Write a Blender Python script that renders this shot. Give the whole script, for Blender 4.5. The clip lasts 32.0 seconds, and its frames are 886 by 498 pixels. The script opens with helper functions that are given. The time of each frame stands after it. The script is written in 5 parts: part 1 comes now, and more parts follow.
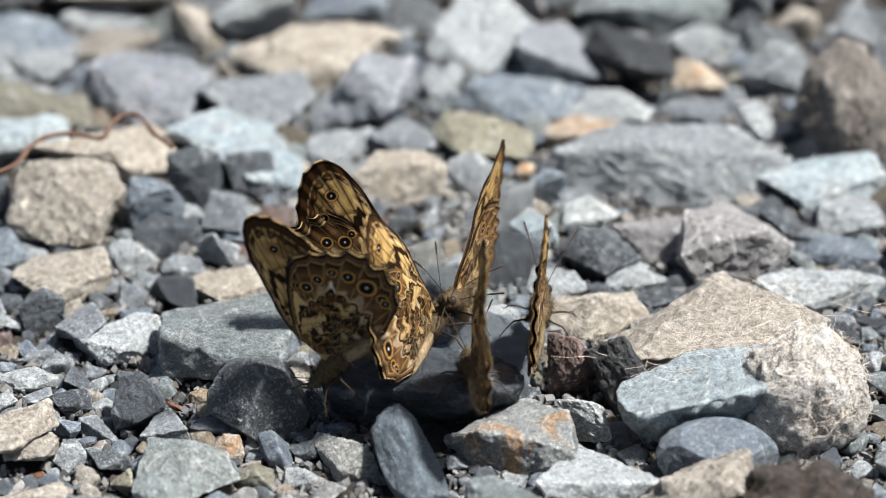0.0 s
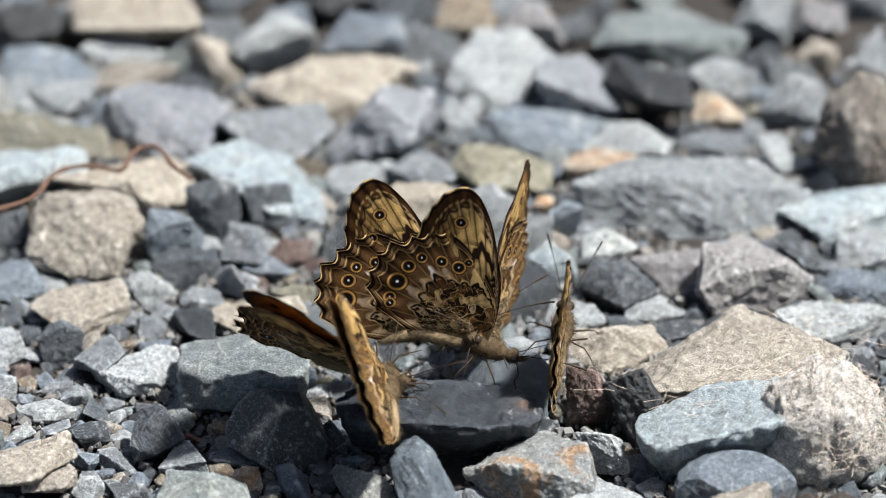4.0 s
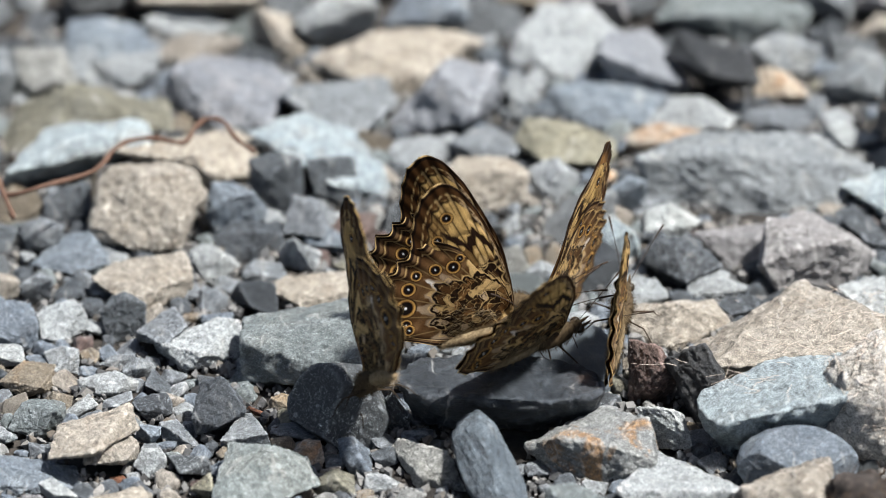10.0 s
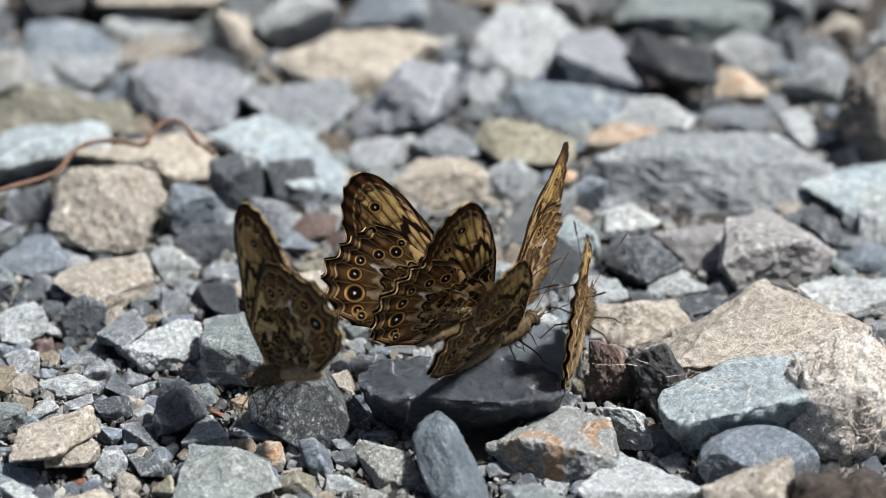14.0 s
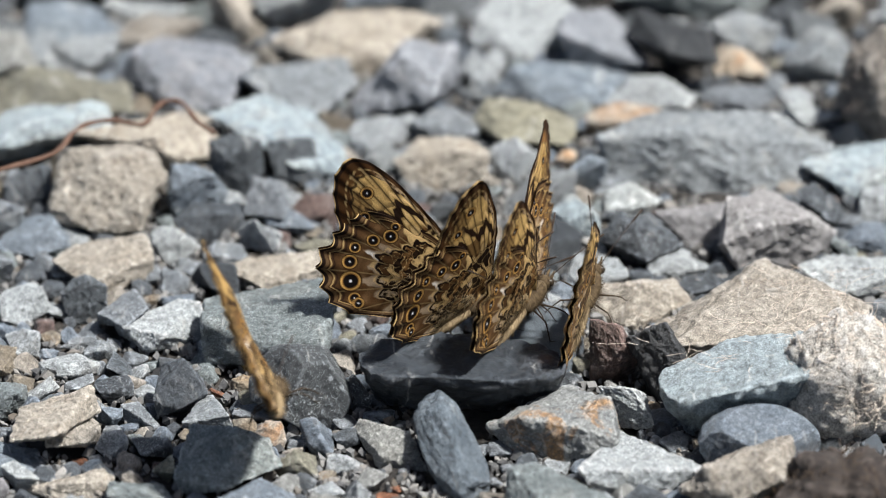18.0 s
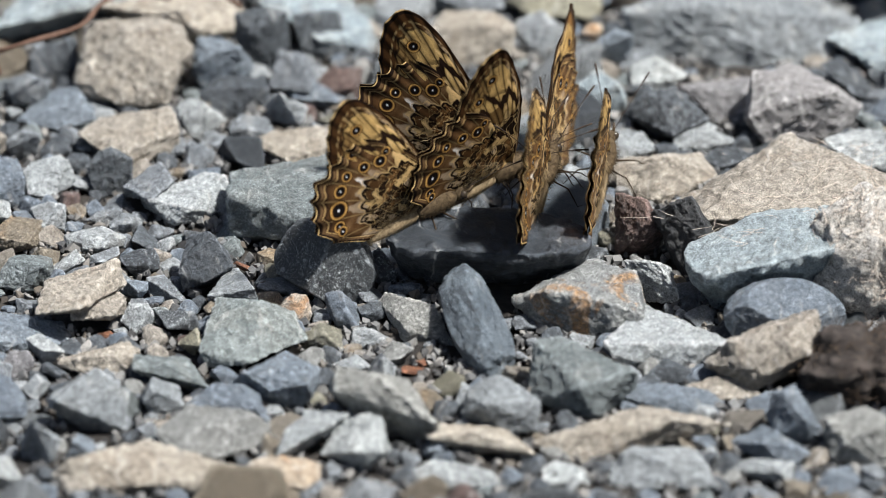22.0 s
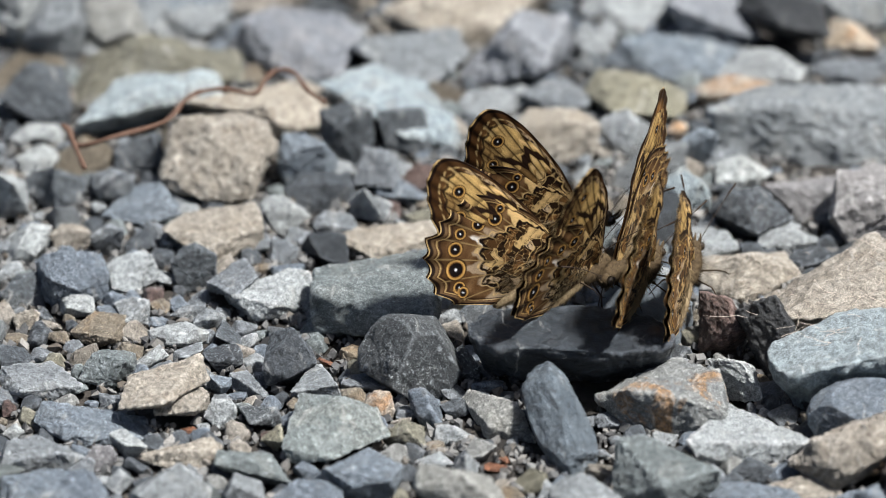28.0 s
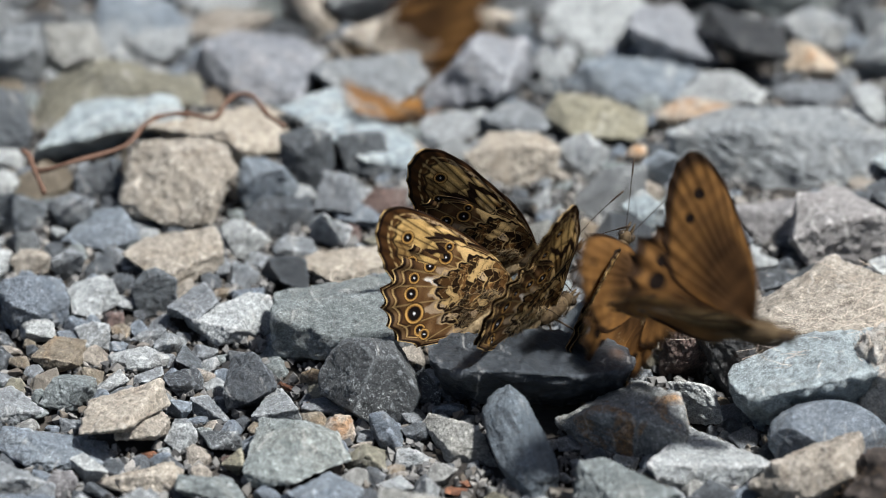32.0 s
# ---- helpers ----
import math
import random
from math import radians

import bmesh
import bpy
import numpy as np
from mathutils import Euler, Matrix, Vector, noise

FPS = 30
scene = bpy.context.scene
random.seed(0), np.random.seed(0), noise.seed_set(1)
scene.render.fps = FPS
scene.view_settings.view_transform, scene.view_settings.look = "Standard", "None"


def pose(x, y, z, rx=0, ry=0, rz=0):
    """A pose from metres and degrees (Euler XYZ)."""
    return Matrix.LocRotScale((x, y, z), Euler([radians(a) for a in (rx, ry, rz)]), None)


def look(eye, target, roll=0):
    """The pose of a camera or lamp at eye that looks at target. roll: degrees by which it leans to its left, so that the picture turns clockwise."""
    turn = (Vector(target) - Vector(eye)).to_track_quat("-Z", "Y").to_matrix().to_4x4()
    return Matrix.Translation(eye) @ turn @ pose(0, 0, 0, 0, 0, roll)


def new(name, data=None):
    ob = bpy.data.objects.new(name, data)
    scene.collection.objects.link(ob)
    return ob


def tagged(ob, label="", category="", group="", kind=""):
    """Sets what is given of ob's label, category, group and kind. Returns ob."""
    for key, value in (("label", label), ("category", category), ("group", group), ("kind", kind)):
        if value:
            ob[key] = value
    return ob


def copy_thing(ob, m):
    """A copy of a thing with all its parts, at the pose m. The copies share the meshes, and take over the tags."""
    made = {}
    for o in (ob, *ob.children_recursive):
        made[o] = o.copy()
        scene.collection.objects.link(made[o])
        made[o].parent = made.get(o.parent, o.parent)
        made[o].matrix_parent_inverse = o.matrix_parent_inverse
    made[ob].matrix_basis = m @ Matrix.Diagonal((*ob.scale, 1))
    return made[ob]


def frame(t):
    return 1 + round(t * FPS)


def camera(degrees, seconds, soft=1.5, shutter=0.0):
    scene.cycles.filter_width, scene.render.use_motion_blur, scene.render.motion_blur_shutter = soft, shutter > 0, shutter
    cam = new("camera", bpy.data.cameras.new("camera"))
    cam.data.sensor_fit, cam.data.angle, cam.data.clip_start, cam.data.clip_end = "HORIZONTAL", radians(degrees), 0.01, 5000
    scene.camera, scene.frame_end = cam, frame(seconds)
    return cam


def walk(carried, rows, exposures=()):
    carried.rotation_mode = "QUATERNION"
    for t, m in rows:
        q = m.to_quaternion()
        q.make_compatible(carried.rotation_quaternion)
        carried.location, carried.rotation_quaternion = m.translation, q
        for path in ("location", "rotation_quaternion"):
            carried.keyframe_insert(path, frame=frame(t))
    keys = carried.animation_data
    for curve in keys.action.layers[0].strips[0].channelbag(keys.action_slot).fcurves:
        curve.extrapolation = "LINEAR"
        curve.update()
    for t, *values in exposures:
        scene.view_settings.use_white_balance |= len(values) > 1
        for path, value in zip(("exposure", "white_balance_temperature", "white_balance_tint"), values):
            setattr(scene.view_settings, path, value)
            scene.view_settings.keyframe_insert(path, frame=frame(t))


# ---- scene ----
# Butterflies feeding among roadside gravel, seen through a long lens that only turns on its stand.
EYE = (0.0, -1.357, 0.848)
cam = camera(5.37, 32.0, soft=0.8, shutter=0.5)
cam.data.dof.use_dof = True
cam.data.dof.focus_distance = 1.588
cam.data.dof.aperture_fstop = 12.0
walk(cam, [
    (0.0, look(EYE, (0.00531, 0.01151, 0.01905), 0.11)),
    (0.5, look(EYE, (0.00653, 0.01129, 0.01870), 0.17)),
    (1.0, look(EYE, (0.00708, 0.01097, 0.01818), 0.15)),
    (1.5, look(EYE, (0.00681, 0.01173, 0.01943), 0.16)),
    (2.0, look(EYE, (0.00670, 0.01256, 0.02080), 0.22)),
    (2.5, look(EYE, (0.00630, 0.01248, 0.02067), 0.16)),
    (3.0, look(EYE, (0.00504, 0.01295, 0.02144), 0.19)),
    (3.5, look(EYE, (0.00455, 0.01369, 0.02266), 0.11)),
    (4.0, look(EYE, (0.00213, 0.01436, 0.02376), 0.13)),
    (4.5, look(EYE, (-0.00043, 0.01472, 0.02436), 0.24)),
    (6.5, look(EYE, (-0.00445, 0.01311, 0.02170), 0.26)),
    (7.0, look(EYE, (-0.00586, 0.01364, 0.02258), 0.30)),
    (7.5, look(EYE, (-0.00714, 0.01434, 0.02376), 0.37)),
    (8.0, look(EYE, (-0.00848, 0.01411, 0.02338), 0.32)),
    (8.5, look(EYE, (-0.00992, 0.01302, 0.02160), 0.33)),
    (9.0, look(EYE, (-0.00997, 0.01243, 0.02062), 0.18)),
    (9.5, look(EYE, (-0.00878, 0.01233, 0.02043), 0.20)),
    (10.0, look(EYE, (-0.00847, 0.01203, 0.01994), 0.14)),
    (10.5, look(EYE, (-0.00835, 0.01182, 0.01960), 0.15)),
    (11.0, look(EYE, (-0.00701, 0.01179, 0.01953), 0.13)),
    (11.5, look(EYE, (-0.00650, 0.01176, 0.01947), 0.11)),
    (12.0, look(EYE, (-0.00586, 0.01148, 0.01901), 0.12)),
    (12.5, look(EYE, (-0.00444, 0.01170, 0.01936), 0.14)),
    (13.0, look(EYE, (-0.00308, 0.01210, 0.02001), 0.07)),
    (13.5, look(EYE, (-0.00169, 0.01231, 0.02036), 0.07)),
    (15.5, look(EYE, (-0.00209, 0.01138, 0.01883), 0.05)),
    (16.0, look(EYE, (-0.00300, 0.01182, 0.01956), 0.11)),
    (16.5, look(EYE, (-0.00309, 0.01217, 0.02013), 0.08)),
    (17.0, look(EYE, (-0.00269, 0.01190, 0.01969), 0.11)),
    (17.5, look(EYE, (-0.00126, 0.01106, 0.01829), 0.07)),
    (18.0, look(EYE, (-0.00180, 0.01034, 0.01712), -0.04)),
    (18.5, look(EYE, (-0.00275, 0.00935, 0.01549), -0.03)),
    (19.0, look(EYE, (-0.00309, 0.00854, 0.01416), 0.05)),
    (19.5, look(EYE, (-0.00259, 0.00772, 0.01281), 0.01)),
    (20.0, look(EYE, (-0.00150, 0.00630, 0.01049), -0.14)),
    (20.5, look(EYE, (-0.00482, 0.00351, 0.00598), -0.12)),
    (21.0, look(EYE, (-0.00574, 0.00086, 0.00173), -0.11)),
    (21.5, look(EYE, (-0.00558, -0.00069, -0.00077), -0.06)),
    (22.0, look(EYE, (-0.00612, -0.00091, -0.00111), -0.04)),
    (22.5, look(EYE, (-0.00661, -0.00041, -0.00030), -0.03)),
    (23.0, look(EYE, (-0.00854, 0.00081, 0.00167), -0.01)),
    (23.5, look(EYE, (-0.01048, 0.00208, 0.00372), 0.03)),
    (24.0, look(EYE, (-0.01260, 0.00358, 0.00617), 0.04)),
    (24.5, look(EYE, (-0.01441, 0.00453, 0.00774), 0.04)),
    (25.0, look(EYE, (-0.01583, 0.00560, 0.00951), 0.07)),
    (25.5, look(EYE, (-0.01845, 0.00632, 0.01073), 0.08)),
    (27.5, look(EYE, (-0.02088, 0.00743, 0.01259), 0.02)),
    (28.0, look(EYE, (-0.02038, 0.00762, 0.01290), 0.00)),
    (28.5, look(EYE, (-0.01910, 0.00767, 0.01295), -0.03)),
    (29.0, look(EYE, (-0.01858, 0.00786, 0.01325), 0.06)),
    (29.5, look(EYE, (-0.01813, 0.00855, 0.01436), 0.06)),
    (30.0, look(EYE, (-0.01772, 0.00902, 0.01512), 0.06)),
    (30.5, look(EYE, (-0.01697, 0.00957, 0.01602), 0.06)),
    (31.0, look(EYE, (-0.01565, 0.00982, 0.01640), 0.01)),
    (31.5, look(EYE, (-0.01455, 0.01000, 0.01667), 0.09)),
    (32.0, look(EYE, (-0.01366, 0.00980, 0.01633), -0.03)),
], exposures=[(0.0, 1.11), (12.0, 1.06), (20.0, 0.97), (32.0, 0.89)])

# ---- light: high summer sun over the viewer's right, and the sky ----
SUN_ELEV, SUN_AZIM = 64.0, 102.0
world = bpy.data.worlds.new("sky")
scene.world = world
world.use_nodes = True
wt = world.node_tree
sky = wt.nodes.new("ShaderNodeTexSky")
sky.sky_type = "NISHITA"
sky.sun_disc = False
sky.sun_elevation = radians(SUN_ELEV)
sky.sun_rotation = radians(SUN_AZIM)
sky.dust_density = 3.0
wt.links.new(sky.outputs[0], wt.nodes["Background"].inputs[0])
wt.nodes["Background"].inputs[1].default_value = 0.05
sun_data = bpy.data.lights.new("sun", "SUN")
sun_data.energy, sun_data.angle, sun_data.color = 5.0, radians(5.0), (1.0, 0.985, 0.96)
sun = new("sun", sun_data)
e, a = radians(SUN_ELEV), radians(SUN_AZIM)
sun.matrix_world = look((math.sin(a) * math.cos(e), math.cos(a) * math.cos(e), math.sin(e)), (0, 0, 0))


# ---- materials ----
def mix(nt, kind, fac, a, b):
    n = nt.nodes.new("ShaderNodeMix")
    n.data_type, n.blend_type = "RGBA", kind
    for sock, v in ((n.inputs[0], fac), (n.inputs[6], a), (n.inputs[7], b)):
        if isinstance(v, bpy.types.NodeSocket):
            nt.links.new(v, sock)
        else:
            sock.default_value = (*v, 1) if isinstance(v, tuple) else v
    return n.outputs[2]


def noise_at(nt, scale, detail=5.0, rough=0.6, vec=None, distort=0.0):
    n = nt.nodes.new("ShaderNodeTexNoise")
    n.inputs["Scale"].default_value, n.inputs["Detail"].default_value = scale, detail
    n.inputs["Roughness"].default_value, n.inputs["Distortion"].default_value = rough, distort
    if vec is not None:
        nt.links.new(vec, n.inputs["Vector"])
    return n.outputs["Fac"]


def ramp(nt, fac, lo, hi, a=(0, 0, 0), b=(1, 1, 1)):
    n = nt.nodes.new("ShaderNodeValToRGB")
    n.color_ramp.elements[0].position, n.color_ramp.elements[1].position = lo, hi
    n.color_ramp.elements[0].color, n.color_ramp.elements[1].color = (*a, 1), (*b, 1)
    nt.links.new(fac, n.inputs[0])
    return n.outputs[0]


def base_mat(name, rough=0.8):
    m = bpy.data.materials.new(name)
    m.use_nodes = True
    nt = m.node_tree
    bsdf = nt.nodes["Principled BSDF"]
    bsdf.inputs["Roughness"].default_value = rough
    return m, nt, bsdf


def stone_vec(nt):
    """Object coordinates shifted by a random amount for each stone."""
    tc = nt.nodes.new("ShaderNodeTexCoord")
    oi = nt.nodes.new("ShaderNodeObjectInfo")
    mul = nt.nodes.new("ShaderNodeMath")
    mul.operation = "MULTIPLY"
    mul.inputs[1].default_value = 7.0
    nt.links.new(oi.outputs["Random"], mul.inputs[0])
    add = nt.nodes.new("ShaderNodeVectorMath")
    nt.links.new(tc.outputs["Object"], add.inputs[0])
    nt.links.new(mul.outputs[0], add.inputs[1])
    return add.outputs[0], oi.outputs["Random"]


def stone_mat(name, col, col2, stain, speck=0.5, stain_amt=0.35, vein=0.3, rough=0.5):
    """Weathered rock: mottled base, coarse stains, mineral grains, pale veins, dust on the grain."""
    m, nt, bsdf = base_mat(name, rough)
    vec, rnd = stone_vec(nt)
    col, col2, stain = (tuple(v * k for v, k in zip(c, (0.935, 1.02, 1.085))) for c in (col, col2, stain))
    big = noise_at(nt, 150, 4, 0.6, vec, 0.6)
    fine = noise_at(nt, 900, 6, 0.7, vec)
    grain = noise_at(nt, 2400, 4, 0.8, vec)
    dust = noise_at(nt, 3600, 4, 0.85, vec)
    c = mix(nt, "MIX", ramp(nt, big, 0.32, 0.68), col, col2)
    patch = noise_at(nt, 90, 5, 0.65, vec, 1.5)
    c = mix(nt, "MIX", mix(nt, "MULTIPLY", 1.0, ramp(nt, patch, 0.53, 0.6), (stain_amt,) * 3), c, stain)
    shade = ramp(nt, fine, 0.32, 0.68, (0.42, 0.42, 0.42), (1.52, 1.52, 1.5))
    c = mix(nt, "MULTIPLY", 1.0, c, shade)
    c = mix(nt, "MULTIPLY", 1.0, c, ramp(nt, dust, 0.36, 0.66, (0.42, 0.42, 0.42), (1.62, 1.62, 1.62)))
    c = mix(nt, "MIX", mix(nt, "MULTIPLY", 1.0, ramp(nt, grain, 0.56, 0.66), (speck,) * 3), c, tuple(min(0.85, v * 1.9 + 0.06) for v in col))
    c = mix(nt, "MIX", mix(nt, "MULTIPLY", 1.0, ramp(nt, grain, 0.43, 0.34), (speck,) * 3), c, tuple(v * 0.25 for v in col))
    wave = nt.nodes.new("ShaderNodeTexWave")
    wave.inputs["Scale"].default_value, wave.inputs["Distortion"].default_value = 60, 9.0
    wave.inputs["Detail"].default_value, wave.inputs["Detail Scale"].default_value = 3.0, 1.3
    nt.links.new(vec, wave.inputs["Vector"])
    c = mix(nt, "MIX", mix(nt, "MULTIPLY", 1.0, ramp(nt, wave.outputs["Fac"], 0.965, 0.99), ramp(nt, patch, 0.52, 0.6, (0, 0, 0), (vein,) * 3)), c, (0.6, 0.6, 0.57))
    # Convex edges are paled: rubbed wear, plus edges catching light put into the colour.
    geo = nt.nodes.new("ShaderNodeNewGeometry")
    worn = mix(nt, "MULTIPLY", 1.0, ramp(nt, geo.outputs["Pointiness"], 0.51, 0.58), ramp(nt, fine, 0.35, 0.6))
    c = mix(nt, "MIX", mix(nt, "MULTIPLY", 1.0, worn, (0.6,) * 3), c, tuple(min(0.8, v * 1.8 + 0.06) for v in col2))
    tone = ramp(nt, rnd, 0.0, 1.0, (0.78, 0.78, 0.8), (1.2, 1.18, 1.15))
    c = mix(nt, "MULTIPLY", 1.0, c, tone)
    nt.links.new(c, bsdf.inputs["Base Color"])
    nt.links.new(ramp(nt, fine, 0.2, 0.8, (rough - 0.15,) * 3, (rough + 0.15,) * 3), bsdf.inputs["Roughness"])
    b1 = nt.nodes.new("ShaderNodeBump")
    b1.inputs["Strength"].default_value, b1.inputs["Distance"].default_value = 0.7, 0.0010
    nt.links.new(fine, b1.inputs["Height"])
    b2 = nt.nodes.new("ShaderNodeBump")
    b2.inputs["Strength"].default_value, b2.inputs["Distance"].default_value = 0.5, 0.0002
    nt.links.new(dust, b2.inputs["Height"])
    nt.links.new(b1.outputs[0], b2.inputs["Normal"])
    nt.links.new(b2.outputs[0], bsdf.inputs["Normal"])
    return m


ROCK = {
    "grey": (stone_mat("rock_grey", (0.224, 0.230, 0.236), (0.319, 0.319, 0.319), (0.425, 0.401, 0.366)), "mid-grey angular gravel stone"),
    "blue": (stone_mat("rock_blue", (0.159, 0.183, 0.213), (0.256, 0.275, 0.299), (0.403, 0.415, 0.415)), "blue-grey angular gravel stone"),
    "dark": (stone_mat("rock_dark", (0.075, 0.082, 0.09), (0.13, 0.137, 0.145), (0.24, 0.23, 0.22)), "dark slate-grey gravel stone"),
    "black": (stone_mat("rock_black", (0.03, 0.03, 0.032), (0.06, 0.06, 0.06), (0.12, 0.11, 0.1)), "nearly black rough stone"),
    "slab": (stone_mat("rock_slab", (0.036, 0.042, 0.049), (0.068, 0.077, 0.087), (0.17, 0.18, 0.19), vein=0.45, rough=0.42), "flat black slate slab"),
    "light": (stone_mat("rock_light", (0.322, 0.322, 0.314), (0.412, 0.403, 0.386), (0.269, 0.251, 0.224), speck=0.25), "pale grey gravel stone"),
    "white": (stone_mat("rock_white", (0.4, 0.4, 0.385), (0.45, 0.443, 0.428), (0.3, 0.285, 0.256), speck=0.25), "chalky white gravel stone"),
    "pale": (stone_mat("rock_pale", (0.31, 0.35, 0.365), (0.4, 0.42, 0.415), (0.34, 0.29, 0.235), speck=0.25), "pale bluish-white stone with tan stains"),
    "tan": (stone_mat("rock_tan", (0.335, 0.275, 0.215), (0.43, 0.365, 0.3), (0.25, 0.19, 0.14), speck=0.3, stain_amt=0.55), "cream tan weathered stone"),
    "greytan": (stone_mat("rock_greytan", (0.310, 0.293, 0.265), (0.414, 0.385, 0.345), (0.230, 0.207, 0.172)), "greyish tan rough stone"),
    "olive": (stone_mat("rock_olive", (0.242, 0.209, 0.143), (0.341, 0.303, 0.220), (0.440, 0.407, 0.330)), "olive-brown weathered stone"),
    "green": (stone_mat("rock_green", (0.204, 0.222, 0.210), (0.324, 0.336, 0.318), (0.396, 0.372, 0.324)), "greenish grey angular stone"),
    "purple": (stone_mat("rock_purple", (0.264, 0.264, 0.282), (0.384, 0.372, 0.378), (0.456, 0.396, 0.372)), "purplish grey stone with pale top"),
    "pink": (stone_mat("rock_pink", (0.302, 0.269, 0.258), (0.392, 0.353, 0.336), (0.224, 0.213, 0.213)), "pinkish grey granite stone"),
    "peach": (stone_mat("rock_peach", (0.502, 0.365, 0.251), (0.532, 0.441, 0.350), (0.456, 0.205, 0.068), stain_amt=0.7, speck=0.25), "peach and orange tinted stone"),
    "brown": (stone_mat("rock_brown", (0.24, 0.18, 0.12), (0.33, 0.27, 0.2), (0.38, 0.22, 0.1)), "small brown sandy stone"),
    "rust": (stone_mat("rock_rust", (0.105, 0.058, 0.045), (0.19, 0.12, 0.1), (0.24, 0.2, 0.18)), "crumbling red-brown stone"),
    "rusty": (stone_mat("rock_rusty", (0.218, 0.218, 0.218), (0.345, 0.328, 0.299), (0.391, 0.196, 0.069), stain_amt=0.9), "grey stone mottled with rusty tan patches"),
    "bark": (stone_mat("rock_bark", (0.16, 0.06, 0.03), (0.3, 0.12, 0.06), (0.1, 0.05, 0.03)), "red-brown fragment of bark"),
    "smooth": (stone_mat("rock_smooth", (0.075, 0.089, 0.104), (0.125, 0.142, 0.158), (0.24, 0.26, 0.28), speck=0.2, stain_amt=0.25, vein=0.2), "smooth blue-grey stone"),
    "bluish": (stone_mat("rock_bluish", (0.235, 0.262, 0.27), (0.31, 0.335, 0.338), (0.24, 0.24, 0.23), speck=0.25), "pale blue-grey stone"),
    "cobble": (stone_mat("rock_cobble", (0.13, 0.135, 0.14), (0.22, 0.225, 0.23), (0.5, 0.5, 0.49), speck=0.95, stain_amt=0.8), "rounded dark grey cobble with whitish dust"),
    "speck": (stone_mat("rock_speck", (0.132, 0.140, 0.149), (0.230, 0.236, 0.241), (0.483, 0.483, 0.471), speck=0.95, stain_amt=0.6), "dark stone with white mineral specks"),
}


def rust_spot(m, at, size):
    """A patch of rusty lichen at one place on a stone."""
    nt = m.node_tree
    bsdf = nt.nodes["Principled BSDF"]
    tc = nt.nodes.new("ShaderNodeTexCoord")
    dist = nt.nodes.new("ShaderNodeVectorMath")
    dist.operation = "DISTANCE"
    dist.inputs[1].default_value = at
    nt.links.new(tc.outputs["Object"], dist.inputs[0])
    wob_n = nt.nodes.new("ShaderNodeMath")
    wob_n.operation = "MULTIPLY_ADD"
    wob_n.inputs[1].default_value = size * 2.2
    nt.links.new(noise_at(nt, 700, 4, 0.7), wob_n.inputs[0])
    nt.links.new(dist.outputs["Value"], wob_n.inputs[2])
    f = ramp(nt, wob_n.outputs[0], size * 1.6, size * 2.2, (0.85,) * 3, (0, 0, 0))
    nt.links.new(mix(nt, "MIX", f, bsdf.inputs["Base Color"].links[0].from_socket, (0.23, 0.12, 0.06)), bsdf.inputs["Base Color"])


rust_spot(ROCK["slab"][0], (0.0148, 0.0005, 0.0), 0.0018)


# ---- stones ----
def rock_points(seed, n):
    r = random.Random(seed)
    pts = []
    for _ in range(n):
        v = np.array([r.gauss(0, 1) for _ in range(3)])
        v /= np.linalg.norm(v)
        m = np.max(np.abs(v))
        k = r.uniform(0.5, 1.0)
        pts.append(v * ((1 - k) + k / m) * r.uniform(0.8, 1.05))
    return np.array(pts)


def rock_mesh(seed, n, a, b, c, cuts, wear=1):
    """A broken stone: a faceted hull, its edges worn round and its faces pitted."""
    bm = bmesh.new()
    for p in rock_points(seed, n):
        bm.verts.new((p[0] * a, p[1] * b, p[2] * c))
    bmesh.ops.convex_hull(bm, input=bm.verts)
    loose = [v for v in bm.verts if not v.link_faces]
    bmesh.ops.delete(bm, geom=loose, context="VERTS")
    size = (abs(a) + b + c) / 3
    for level in range(cuts):
        long = [e for e in bm.edges if e.calc_length() > size * 0.9 / 2 ** level]
        if long:
            bmesh.ops.subdivide_edges(bm, edges=long, cuts=1, use_grid_fill=True)
            bmesh.ops.triangulate(bm, faces=[f for f in bm.faces if len(f.verts) > 3])
    for _ in range(wear):
        bmesh.ops.smooth_vert(bm, verts=bm.verts, factor=0.5, use_axis_x=True, use_axis_y=True, use_axis_z=True)
    bmesh.ops.recalc_face_normals(bm, faces=bm.faces)
    bm.normal_update()
    off = Vector((seed * 1.7, seed * 0.37, n * 2.1))
    moved = []
    for v in bm.verts:
        q = v.co / size
        d = noise.noise(q * 1.9 + off) * 0.05 + noise.noise(q * 4.6 + off) * 0.04 - abs(noise.noise(q * 7.0 + off)) * 0.045 + noise.noise(q * 15.0 + off) * 0.026 - abs(noise.noise(q * 31.0 + off)) * 0.016
        moved.append(v.co + v.normal * (d + 0.035) * size)
    for v, co in zip(bm.verts, moved):
        v.co = co
    for f in bm.faces:
        f.smooth = True
    me = bpy.data.meshes.new("stone")
    bm.to_mesh(me)
    bm.free()
    return me


